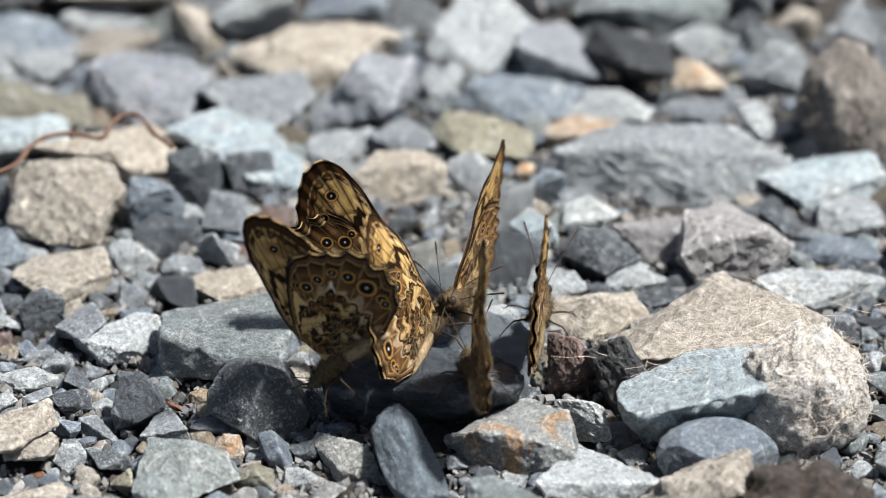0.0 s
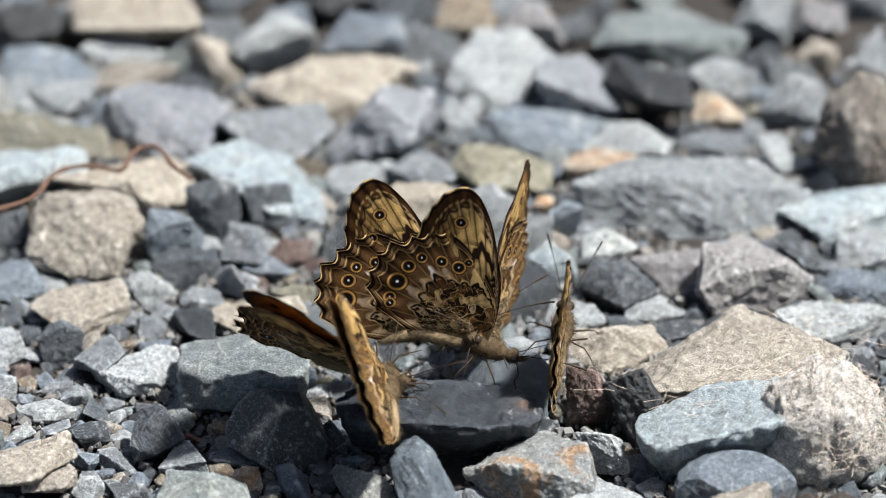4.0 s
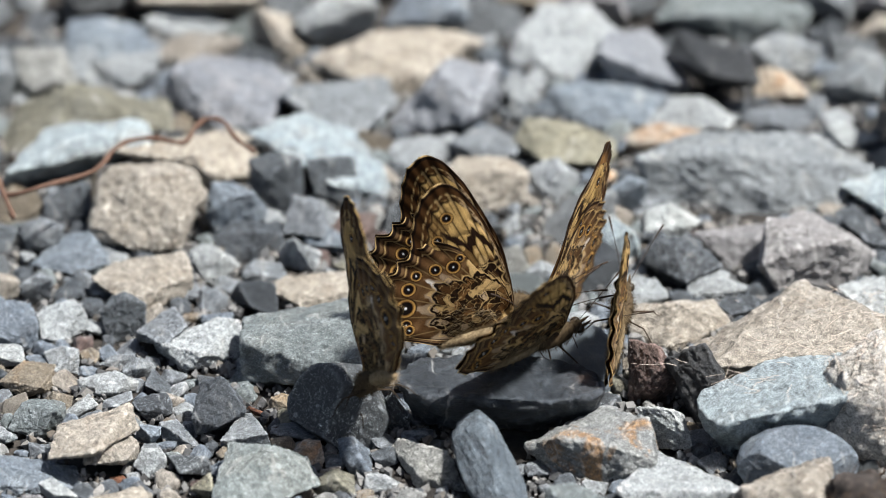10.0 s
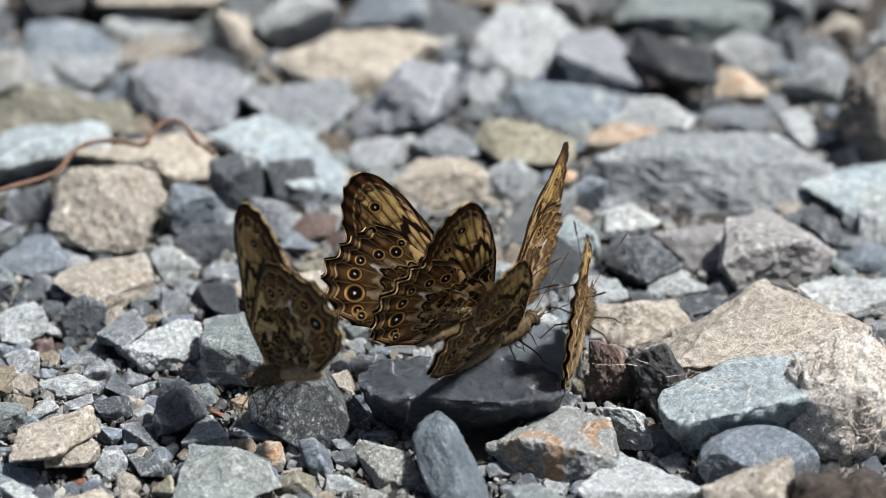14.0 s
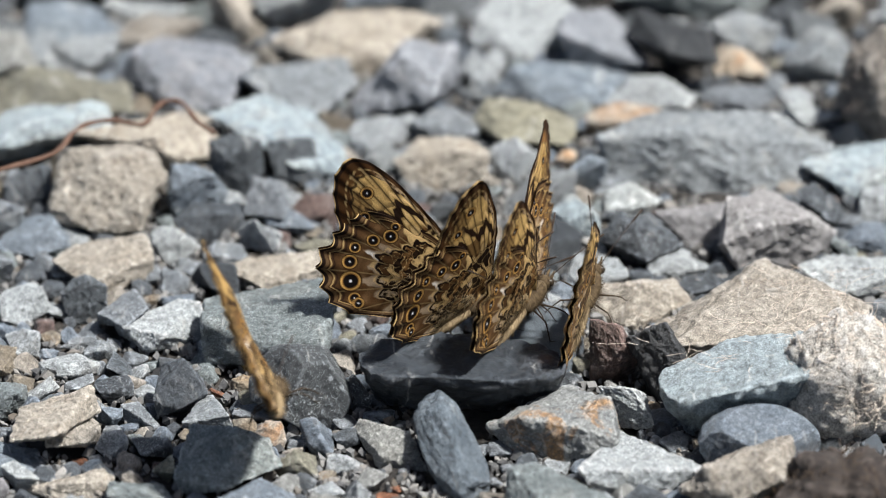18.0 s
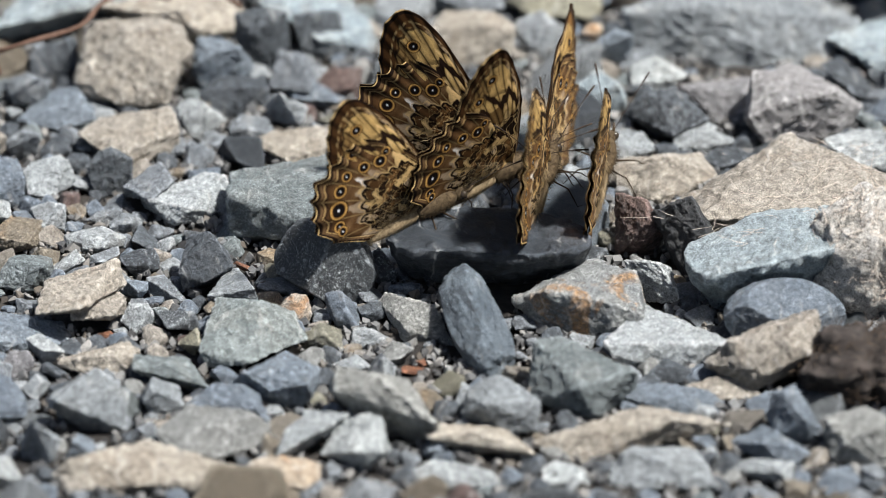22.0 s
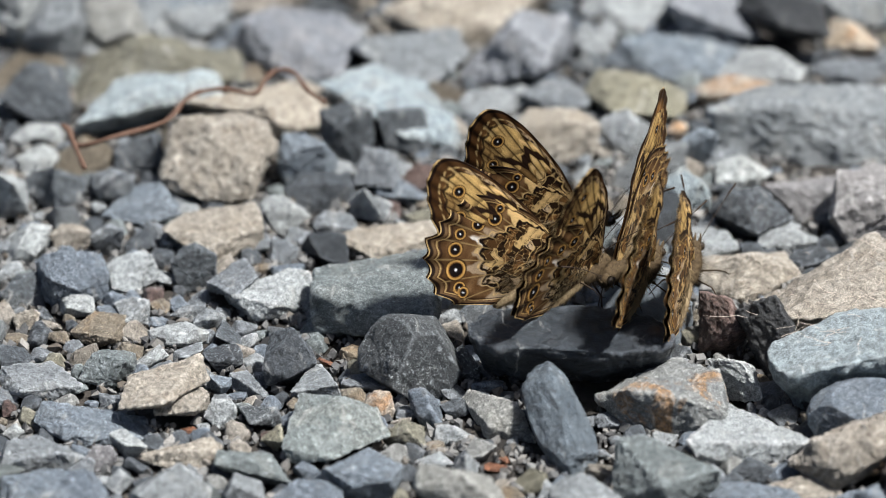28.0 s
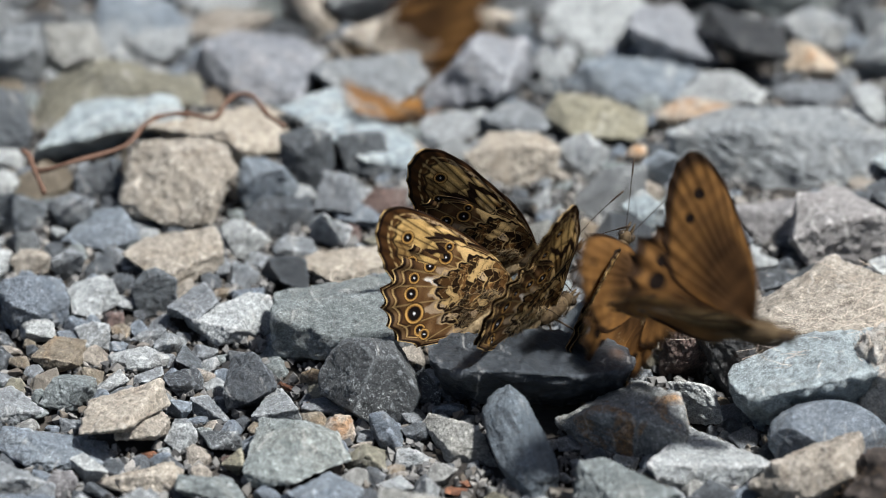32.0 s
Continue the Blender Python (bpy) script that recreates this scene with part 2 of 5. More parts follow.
def slab(kind, x, y, z, a, b, c, turn, lip, seed, label):
    """A flat plate whose front runs back under it, so that it overhangs the gravel."""
    bm = bmesh.new()
    r = random.Random(seed)
    for k in range(15):
        t = 2 * math.pi * k / 15
        u, v = math.cos(t), math.sin(t)
        p = a * math.copysign(abs(u) ** 0.75, u) * r.uniform(0.95, 1.03), b * math.copysign(abs(v) ** 0.85, v) * r.uniform(0.9, 1.05)
        bm.verts.new((p[0], p[1], 0.08 * p[0] * (1 if u < 0 else -0.4)))
        bm.verts.new((p[0] * 0.99, p[1] * 0.98, -c * lip))
        bm.verts.new((p[0] * 0.82, p[1] * 0.5 + b * 0.35, -c))
    bmesh.ops.convex_hull(bm, input=bm.verts)
    bmesh.ops.delete(bm, geom=[v for v in bm.verts if not v.link_faces], context="VERTS")
    for level in range(5):
        long = [e for e in bm.edges if e.calc_length() > 0.006 / 2 ** level]
        if long and level < 4:
            bmesh.ops.subdivide_edges(bm, edges=long, cuts=1, use_grid_fill=True)
            bmesh.ops.triangulate(bm, faces=[f for f in bm.faces if len(f.verts) > 3])
    bmesh.ops.smooth_vert(bm, verts=bm.verts, factor=0.5, use_axis_x=True, use_axis_y=True, use_axis_z=True)
    bmesh.ops.recalc_face_normals(bm, faces=bm.faces)
    bm.normal_update()
    moved = [v.co + v.normal * (noise.noise(v.co * 170) * 0.0008 + noise.noise(v.co * 480) * 0.0006 + noise.noise(v.co * 1300) * 0.0003) for v in bm.verts]
    for v, co in zip(bm.verts, moved):
        v.co = co
    for f in bm.faces:
        f.smooth = True
    me = bpy.data.meshes.new("stone")
    bm.to_mesh(me)
    bm.free()
    me.materials.append(ROCK[kind][0])
    ob = new("stone", me)
    ob.matrix_world = pose(x, y, z, *turn)
    return tagged(ob, label, "stone", "gravel stones")


def worn(kind, x, y, z, a, b, c, turn, flats, label, sharp=0.75, rough=1.0):
    """A worn stone: an ellipsoid cut by a few flat sides (direction, share of the radius left), its edges rounded."""
    bm = bmesh.new()
    bmesh.ops.create_icosphere(bm, subdivisions=6, radius=1.0)
    cuts = [(Vector(d).normalized(), h) for d, h in flats]
    off = Vector((x * 900, y * 700, 3.1))
    for v in bm.verts:
        q = v.co.normalized()
        k = min([1.0] + [h / max(0.2, q.dot(d)) for d, h in cuts]) * sharp + (1 - sharp) * 0.93
        k += rough * (0.04 * noise.noise(q * 1.7 + off) + 0.022 * noise.noise(q * 5 + off) - 0.022 * abs(noise.noise(q * 9 + off)) + 0.01 * noise.noise(q * 24 + off) + 0.005 * noise.noise(q * 50 + off))
        v.co = Vector((q.x * a, q.y * b, q.z * c)) * k * 1.06
    for f in bm.faces:
        f.smooth = True
    me = bpy.data.meshes.new("stone")
    bm.to_mesh(me)
    bm.free()
    me.materials.append(ROCK[kind][0])
    ob = new("stone", me)
    ob.matrix_world = pose(x, y, z, *turn)
    return tagged(ob, label, "stone", "gravel stones")


def stone(kind, x, y, z, a, b, c, seed, n, label="", name="stone"):
    size = (abs(a) + b + c) / 3
    me = rock_mesh(seed, n, a, b, c, 5 if size > 0.0035 else 4, 3 if y > 0.045 else 1)
    mat, text = ROCK[kind]
    me.materials.append(mat)
    ob = new(name, me)
    ob.location = (x, y, z)
    word = "large " if size > 0.009 else ("small " if size < 0.004 else "")
    return tagged(ob, label or word + text + " lying in the gravel", "stone", "gravel stones")


stone("olive", -0.0750, 0.0807, 0.0034, 0.0201, 0.0117, 0.0061, 181, 9)
stone("grey", -0.0904, 0.0928, 0.0045, -0.0060, 0.0052, 0.0074, 127, 16)
stone("light", -0.0949, 0.1003, 0.0047, -0.0057, 0.0078, 0.0078, 228, 7)
stone("dark", -0.0925, 0.0705, 0.0046, -0.0064, 0.0061, 0.0063, 239, 16)
stone("greytan", -0.0790, 0.0979, 0.0033, -0.0065, 0.0058, 0.0052, 110, 12)
stone("grey", -0.0747, 0.1030, 0.0012, 0.0059, 0.0066, 0.0048, 292, 7)
stone("light", -0.0661, 0.1022, 0.0020, 0.0058, 0.0039, 0.0028, 342, 12)
stone("purple", -0.0484, 0.0930, 0.0033, 0.0136, 0.0098, 0.0051, 286, 12)
stone("grey", -0.0309, 0.0886, 0.0022, -0.0143, 0.0098, 0.0051, 333, 9)
stone("tan", -0.0159, 0.1059, 0.0027, 0.0162, 0.0083, 0.0043, 58, 12)
stone("purple", -0.0102, 0.0930, 0.0042, 0.0118, 0.0139, 0.0073, 142, 12)
stone("pale", -0.0313, 0.0710, 0.0038, 0.0255, 0.0111, 0.0058, 329, 9)
stone("tan", -0.0593, 0.0493, 0.0049, -0.0115, 0.0093, 0.0076, 375, 16)
stone("tan", -0.0526, 0.0689, 0.0030, 0.0146, 0.0082, 0.0043, 150, 12)
stone("pale", -0.0766, 0.0711, 0.0041, -0.0182, 0.0111, 0.0058, 261, 9)
stone("dark", -0.0379, 0.0583, 0.0046, -0.0049, 0.0044, 0.0070, 247, 16)
stone("dark", -0.0274, 0.0635, 0.0034, 0.0057, 0.0048, 0.0052, 7, 16)
stone("grey", -0.0327, 0.0477, 0.0027, -0.0046, 0.0050, 0.0048, 61, 9)
stone("blue", -0.0448, 0.0516, 0.0040, -0.0059, 0.0051, 0.0055, 266, 12)
stone("dark", -0.0425, 0.0437, 0.0018, -0.0066, 0.0050, 0.0026, 251, 16)
stone("rust", -0.0244, 0.0498, 0.0015, 0.0048, 0.0044, 0.0023, 103, 16)
stone("white", -0.0359, 0.0383, 0.0025, -0.0064, 0.0054, 0.0041, 4, 7)
stone("blue", -0.0284, 0.0450, 0.0011, 0.0049, 0.0036, 0.0019, 206, 12)
stone("grey", -0.0393, 0.0349, 0.0012, -0.0042, 0.0032, 0.0017, 174, 12)
stone("tan", -0.0604, 0.0293, 0.0028, 0.0089, 0.0079, 0.0041, 202, 12)
stone("light", -0.0477, 0.0359, 0.0022, 0.0043, 0.0031, 0.0030, 111, 16)
stone("blue", -0.0733, 0.0405, 0.0017, 0.0068, 0.0056, 0.0029, 294, 12)
stone("dark", -0.0882, 0.0445, 0.0026, 0.0058, 0.0059, 0.0036, 98, 12)
stone("grey", -0.0785, 0.0466, 0.0024, 0.0041, 0.0050, 0.0034, 379, 16)
stone("white", -0.0950, 0.0377, 0.0028, 0.0026, 0.0033, 0.0066, 370, 12)
stone("light", -0.0915, 0.0544, 0.0022, -0.0042, 0.0044, 0.0033, 378, 12)
stone("light", -0.0915, 0.0644, 0.0011, -0.0055, 0.0033, 0.0017, 350, 12)
stone("dark", -0.0736, 0.0553, 0.0030, 0.0050, 0.0044, 0.0047, 133, 9)
stone("white", -0.0920, 0.0255, 0.0026, 0.0044, 0.0036, 0.0038, 42, 12)
stone("tan", -0.0849, 0.0286, 0.0015, -0.0039, 0.0029, 0.0021, 251, 16)
stone("grey", -0.0783, 0.0275, 0.0025, -0.0030, 0.0034, 0.0035, 230, 12)
stone("blue", -0.0839, 0.0125, 0.0033, -0.0066, 0.0055, 0.0047, 267, 16)
stone("dark", -0.0918, 0.0106, 0.0016, -0.0039, 0.0038, 0.0036, 394, 12)
stone("white", -0.0732, 0.0164, 0.0024, -0.0052, 0.0044, 0.0036, 286, 12)
stone("light", -0.0826, 0.0073, 0.0015, -0.0036, 0.0030, 0.0021, 318, 12)
stone("tan", -0.0912, 0.0030, 0.0012, -0.0025, 0.0027, 0.0023, 9, 9)
stone("dark", -0.0631, 0.0170, 0.0028, -0.0044, 0.0033, 0.0041, 251, 16)
stone("grey", -0.0561, 0.0126, 0.0037, 0.0052, 0.0078, 0.0063, 360, 7)
stone("white", -0.0501, 0.0092, 0.0021, -0.0083, 0.0060, 0.0031, 363, 16)
stone("tan", -0.0306, 0.0283, 0.0019, 0.0093, 0.0053, 0.0028, 202, 12)
stone("green", -0.0312, 0.0047, 0.0058, -0.0115, 0.0133, 0.0080, 199, 16)
stone("brown", -0.0786, -0.0005, 0.0017, -0.0053, 0.0045, 0.0026, 23, 16)
stone("light", -0.0731, 0.0046, 0.0016, 0.0034, 0.0038, 0.0030, 45, 9)
stone("light", -0.0649, -0.0013, 0.0009, 0.0053, 0.0029, 0.0015, 383, 16)
stone("green", -0.0763, -0.0139, 0.0021, -0.0049, 0.0042, 0.0028, 31, 16)
stone("grey", -0.0871, -0.0172, 0.0017, 0.0079, 0.0050, 0.0026, 23, 16)
stone("tan", -0.0665, -0.0235, 0.0036, 0.0074, 0.0113, 0.0059, 404, 7)
stone("tan", -0.0640, -0.0249, 0.0032, 0.0059, 0.0064, 0.0048, 269, 9)
stone("blue", -0.0777, -0.0309, 0.0013, 0.0102, 0.0055, 0.0029, 182, 12)
stone("blue", -0.0589, -0.0194, 0.0013, 0.0038, 0.0026, 0.0022, 184, 7)
stone("grey", -0.0502, -0.0182, 0.0017, -0.0067, 0.0031, 0.0023, 72, 7)
stone("speck", -0.0571, -0.0091, 0.0012, -0.0037, 0.0023, 0.0017, 203, 16)
stone("dark", -0.0460, -0.0144, 0.0041, 0.0045, 0.0043, 0.0056, 239, 16)
stone("dark", -0.0565, -0.0027, 0.0019, 0.0029, 0.0025, 0.0029, 0, 7)
stone("grey", -0.0598, 0.0032, 0.0012, 0.0031, 0.0025, 0.0019, 399, 16)
stone("grey", -0.0638, 0.0064, 0.0007, 0.0041, 0.0019, 0.0010, 312, 7)
stone("green", -0.0378, -0.0348, 0.0033, 0.0089, 0.0084, 0.0046, 239, 16)
stone("grey", -0.0416, -0.0187, 0.0026, -0.0049, 0.0044, 0.0036, 285, 9)
stone("grey", -0.0323, -0.0160, 0.0009, -0.0063, 0.0028, 0.0014, 95, 16)
stone("peach", -0.0306, -0.0243, 0.0017, -0.0028, 0.0026, 0.0024, 239, 16)
stone("blue", -0.0227, -0.0260, 0.0027, -0.0034, 0.0029, 0.0040, 42, 12)
stone("rusty", 0.0174, -0.0236, 0.0036, 0.0122, 0.0096, 0.0050, 266, 12)
stone("light", 0.0289, -0.0181, 0.0024, -0.0048, 0.0056, 0.0042, 344, 7)
stone("white", 0.0306, -0.0333, 0.0028, 0.0122, 0.0080, 0.0041, 38, 12)
stone("green", 0.0174, -0.0500, 0.0039, 0.0098, 0.0075, 0.0058, 363, 16)
stone("grey", 0.0083, -0.0272, 0.0009, -0.0029, 0.0022, 0.0012, 54, 12)
stone("greytan", -0.0101, -0.0271, 0.0022, 0.0072, 0.0054, 0.0037, 368, 7)
stone("dark", -0.0179, -0.0243, 0.0010, -0.0026, 0.0016, 0.0014, 203, 16)
stone("tan", 0.0310, 0.0178, 0.0027, -0.0095, 0.0072, 0.0038, 98, 12)
stone("tan", 0.0526, 0.0055, 0.0045, -0.0192, 0.0147, 0.0076, 206, 12)
# Near-black block stands in for the shade under the tan stone's front left.
stone("black", 0.0355, -0.0072, 0.0051, 0.0068, 0.0066, 0.0084, 309, 9)
stone("rust", 0.0272, -0.0021, 0.0044, -0.0044, 0.0048, 0.0072, 310, 12)
stone("grey", 0.0454, 0.0632, 0.0038, 0.0228, 0.0107, 0.0056, 251, 16)
stone("white", 0.0315, 0.0531, 0.0020, -0.0058, 0.0058, 0.0030, 27, 16)
stone("speck", 0.0321, 0.0365, 0.0030, 0.0080, 0.0073, 0.0043, 143, 16)
stone("pink", 0.0416, 0.0435, 0.0023, -0.0071, 0.0057, 0.0035, 65, 9)
stone("pink", 0.0553, 0.0375, 0.0045, -0.0112, 0.0096, 0.0063, 266, 12)
stone("speck", 0.0635, 0.0488, 0.0026, 0.0099, 0.0050, 0.0040, 329, 9)
stone("pale", 0.0713, 0.0615, 0.0029, 0.0113, 0.0080, 0.0042, 202, 12)
stone("light", 0.0749, 0.0503, 0.0019, 0.0079, 0.0047, 0.0029, 259, 16)
stone("blue", 0.0745, 0.0396, 0.0015, -0.0077, 0.0040, 0.0021, 174, 12)
stone("light", 0.0689, 0.0257, 0.0018, 0.0129, 0.0056, 0.0029, 243, 16)
stone("light", 0.0391, 0.0315, 0.0015, -0.0062, 0.0044, 0.0023, 27, 16)
stone("speck", 0.0432, 0.0249, 0.0014, 0.0056, 0.0042, 0.0022, 328, 7)
stone("white", 0.0139, 0.1101, 0.0040, -0.0116, 0.0094, 0.0058, 113, 9)
stone("purple", 0.0290, 0.1041, 0.0049, -0.0106, 0.0089, 0.0072, 262, 12)
stone("blue", 0.0180, 0.0914, 0.0021, 0.0130, 0.0061, 0.0032, 286, 12)
stone("light", 0.0052, 0.0952, 0.0028, -0.0044, 0.0032, 0.0041, 177, 9)
stone("dark", 0.0036, 0.0892, 0.0016, 0.0035, 0.0030, 0.0023, 54, 12)
stone("green", 0.0437, 0.1240, 0.0028, -0.0152, 0.0077, 0.0040, 223, 16)
stone("black", 0.0389, 0.0994, 0.0048, -0.0082, 0.0121, 0.0078, 404, 7)
stone("grey", 0.0519, 0.1087, 0.0024, -0.0061, 0.0051, 0.0038, 383, 16)
stone("peach", 0.0519, 0.0968, 0.0023, 0.0055, 0.0043, 0.0032, 70, 12)
stone("grey", 0.0498, 0.0872, 0.0016, 0.0074, 0.0042, 0.0022, 387, 16)
stone("light", 0.0315, 0.0864, 0.0024, -0.0112, 0.0063, 0.0033, 132, 7)
stone("peach", 0.0293, 0.0796, 0.0014, 0.0078, 0.0045, 0.0023, 339, 16)
stone("olive", 0.0135, 0.0757, 0.0027, -0.0101, 0.0075, 0.0039, 395, 16)
stone("grey", -0.0020, 0.0764, 0.0014, -0.0083, 0.0056, 0.0029, 250, 12)
stone("light", -0.0128, 0.0750, 0.0016, -0.0065, 0.0047, 0.0024, 286, 12)
stone("tan", -0.0021, 0.0613, 0.0027, -0.0091, 0.0069, 0.0040, 251, 16)
stone("white", 0.0105, 0.0640, 0.0027, 0.0044, 0.0038, 0.0041, 131, 16)
stone("peach", 0.0199, 0.0673, 0.0010, -0.0021, 0.0017, 0.0017, 127, 16)
stone("blue", 0.0234, 0.0595, 0.0031, -0.0035, 0.0040, 0.0042, 230, 12)
stone("pale", 0.0214, 0.0433, 0.0032, 0.0046, 0.0043, 0.0046, 270, 12)
stone("light", 0.0254, 0.0287, 0.0014, -0.0057, 0.0042, 0.0022, 327, 16)
stone("white", 0.0152, 0.0176, 0.0015, -0.0034, 0.0027, 0.0022, 247, 16)
stone("light", 0.0626, 0.0821, 0.0014, 0.0059, 0.0039, 0.0020, 75, 16)
stone("tan", 0.0698, 0.1160, 0.0027, 0.0044, 0.0036, 0.0041, 399, 16)
stone("grey", 0.0639, 0.0984, 0.0039, 0.0068, 0.0058, 0.0053, 54, 12)
stone("grey", 0.0800, 0.1081, 0.0044, -0.0046, 0.0057, 0.0093, 104, 7)
stone("grey", 0.0597, 0.1284, 0.0039, 0.0061, 0.0054, 0.0062, 110, 12)
stone("pink", 0.0704, 0.1288, 0.0023, -0.0053, 0.0058, 0.0039, 26, 12)
stone("blue", -0.0115, 0.1239, 0.0026, 0.0086, 0.0072, 0.0038, 41, 9)
stone("light", -0.0283, 0.1176, 0.0046, -0.0078, 0.0087, 0.0064, 230, 12)
stone("tan", -0.0384, 0.1129, 0.0042, 0.0055, 0.0050, 0.0058, 47, 16)
stone("tan", -0.0528, 0.1272, 0.0032, 0.0147, 0.0085, 0.0044, 99, 16)
stone("light", -0.0554, 0.1203, 0.0015, -0.0086, 0.0039, 0.0020, 354, 12)
stone("tan", -0.0535, 0.1102, 0.0022, -0.0085, 0.0060, 0.0031, 47, 16)
stone("blue", -0.0695, 0.1127, 0.0017, 0.0091, 0.0061, 0.0032, 135, 16)
stone("light", -0.0662, 0.1039, 0.0023, 0.0068, 0.0058, 0.0030, 186, 12)
stone("black", -0.0724, 0.1256, 0.0037, 0.0062, 0.0073, 0.0063, 14, 12)
stone("brown", 0.0057, 0.1331, 0.0023, 0.0089, 0.0063, 0.0033, 397, 9)
stone("pink", 0.0172, 0.1242, 0.0024, -0.0067, 0.0060, 0.0046, 242, 12)
stone("black", -0.0197, 0.1394, 0.0029, 0.0087, 0.0079, 0.0041, 143, 16)
stone("light", -0.0718, -0.0381, 0.0019, -0.0037, 0.0027, 0.0025, 137, 9)
stone("pink", -0.0764, -0.0408, 0.0015, 0.0030, 0.0023, 0.0021, 354, 12)
stone("blue", -0.0814, -0.0538, 0.0024, -0.0068, 0.0065, 0.0034, 315, 16)
stone("white", -0.0730, -0.0487, 0.0016, -0.0031, 0.0025, 0.0025, 168, 7)
stone("tan", -0.0639, -0.0392, 0.0013, -0.0087, 0.0035, 0.0018, 311, 16)
stone("green", -0.0490, -0.0447, 0.0021, 0.0090, 0.0056, 0.0029, 261, 9)
stone("grey", -0.0640, -0.0594, 0.0038, 0.0069, 0.0057, 0.0054, 161, 9)
stone("grey", -0.0520, -0.0525, 0.0026, -0.0038, 0.0031, 0.0036, 174, 12)
stone("greytan", -0.0441, -0.0639, 0.0021, -0.0096, 0.0060, 0.0031, 271, 16)
stone("blue", -0.0422, -0.0563, 0.0017, -0.0076, 0.0062, 0.0032, 242, 12)
stone("blue", -0.0330, -0.0475, 0.0026, -0.0078, 0.0064, 0.0038, 219, 16)
stone("greytan", -0.0127, -0.0581, 0.0049, 0.0122, 0.0090, 0.0070, 261, 9)
stone("white", -0.0208, -0.0397, 0.0007, -0.0041, 0.0020, 0.0010, 208, 7)
stone("white", -0.0157, -0.0426, 0.0018, 0.0021, 0.0019, 0.0025, 98, 12)
stone("light", -0.0251, -0.0657, 0.0022, 0.0087, 0.0072, 0.0037, 120, 7)
stone("light", -0.0198, -0.0671, 0.0029, 0.0070, 0.0053, 0.0048, 222, 12)
stone("grey", -0.0739, -0.0686, 0.0035, -0.0056, 0.0046, 0.0058, 4, 7)
stone("blue", -0.0646, -0.0683, 0.0013, 0.0032, 0.0027, 0.0028, 114, 12)
stone("tan", -0.0545, -0.0720, 0.0009, 0.0178, 0.0056, 0.0029, 197, 9)
stone("peach", -0.0306, -0.0733, 0.0012, -0.0086, 0.0035, 0.0018, 259, 16)
stone("grey", 0.0038, -0.0559, 0.0032, -0.0069, 0.0061, 0.0046, 223, 16)
stone("tan", 0.0028, -0.0646, 0.0019, 0.0128, 0.0052, 0.0027, 261, 9)
stone("tan", 0.0248, -0.0612, 0.0023, -0.0168, 0.0071, 0.0037, 416, 7)
stone("light", 0.0275, -0.0729, 0.0021, 0.0135, 0.0063, 0.0033, 204, 7)
stone("white", 0.0151, -0.0725, 0.0007, -0.0047, 0.0027, 0.0014, 157, 9)
stone("dark", 0.0316, -0.0431, 0.0011, -0.0040, 0.0029, 0.0015, 210, 12)
stone("blue", 0.0323, -0.0511, 0.0014, -0.0086, 0.0043, 0.0022, 314, 12)
stone("tan", 0.0399, -0.0485, 0.0011, 0.0080, 0.0032, 0.0016, 377, 9)
stone("tan", 0.0479, -0.0392, 0.0036, -0.0111, 0.0102, 0.0066, 6, 12)
stone("blue", 0.0520, -0.0612, 0.0044, -0.0048, 0.0042, 0.0061, 54, 12)
stone("blue", 0.0471, -0.0672, 0.0019, 0.0084, 0.0059, 0.0031, 217, 9)
stone("light", 0.0459, -0.0725, 0.0011, -0.0062, 0.0030, 0.0016, 264, 7)
stone("greytan", 0.0625, -0.0660, 0.0032, -0.0065, 0.0053, 0.0049, 247, 16)
stone("light", -0.0772, -0.0755, 0.0018, -0.0030, 0.0022, 0.0025, 22, 12)
stone("light", -0.0023, -0.0732, 0.0008, -0.0084, 0.0031, 0.0016, 157, 9)
stone("grey", -0.0864, -0.0411, 0.0019, -0.0077, 0.0052, 0.0027, 266, 12)
stone("blue", -0.0842, -0.0522, 0.0018, 0.0096, 0.0061, 0.0032, 163, 16)
stone("light", -0.0914, -0.0322, 0.0005, -0.0022, 0.0019, 0.0013, 296, 7)
stone("light", -0.0570, -0.0275, 0.0020, 0.0030, 0.0023, 0.0027, 354, 12)
stone("speck", -0.0504, -0.0277, 0.0015, -0.0040, 0.0040, 0.0021, 13, 9)
stone("olive", -0.0477, -0.0354, 0.0018, -0.0024, 0.0021, 0.0027, 172, 7)
stone("light", -0.0692, -0.0092, 0.0011, -0.0029, 0.0022, 0.0017, 413, 9)
stone("grey", -0.0633, -0.0068, 0.0003, 0.0033, 0.0031, 0.0016, 304, 7)
stone("brown", -0.0353, -0.0068, 0.0008, 0.0024, 0.0019, 0.0013, 247, 16)
stone("speck", -0.0163, -0.0126, 0.0024, -0.0024, 0.0021, 0.0036, 35, 16)
stone("dark", -0.0145, 0.0059, 0.0010, 0.0045, 0.0027, 0.0014, 354, 12)
stone("bark", -0.0110, -0.0411, 0.0003, 0.0029, 0.0010, 0.0005, 299, 16)
stone("bark", -0.0094, -0.0388, 0.0003, -0.0013, 0.0010, 0.0005, 81, 9)
stone("bark", -0.0621, -0.0301, 0.0004, -0.0017, 0.0011, 0.0006, 176, 7)
stone("bark", -0.0395, -0.0090, 0.0006, -0.0023, 0.0016, 0.0008, 233, 9)

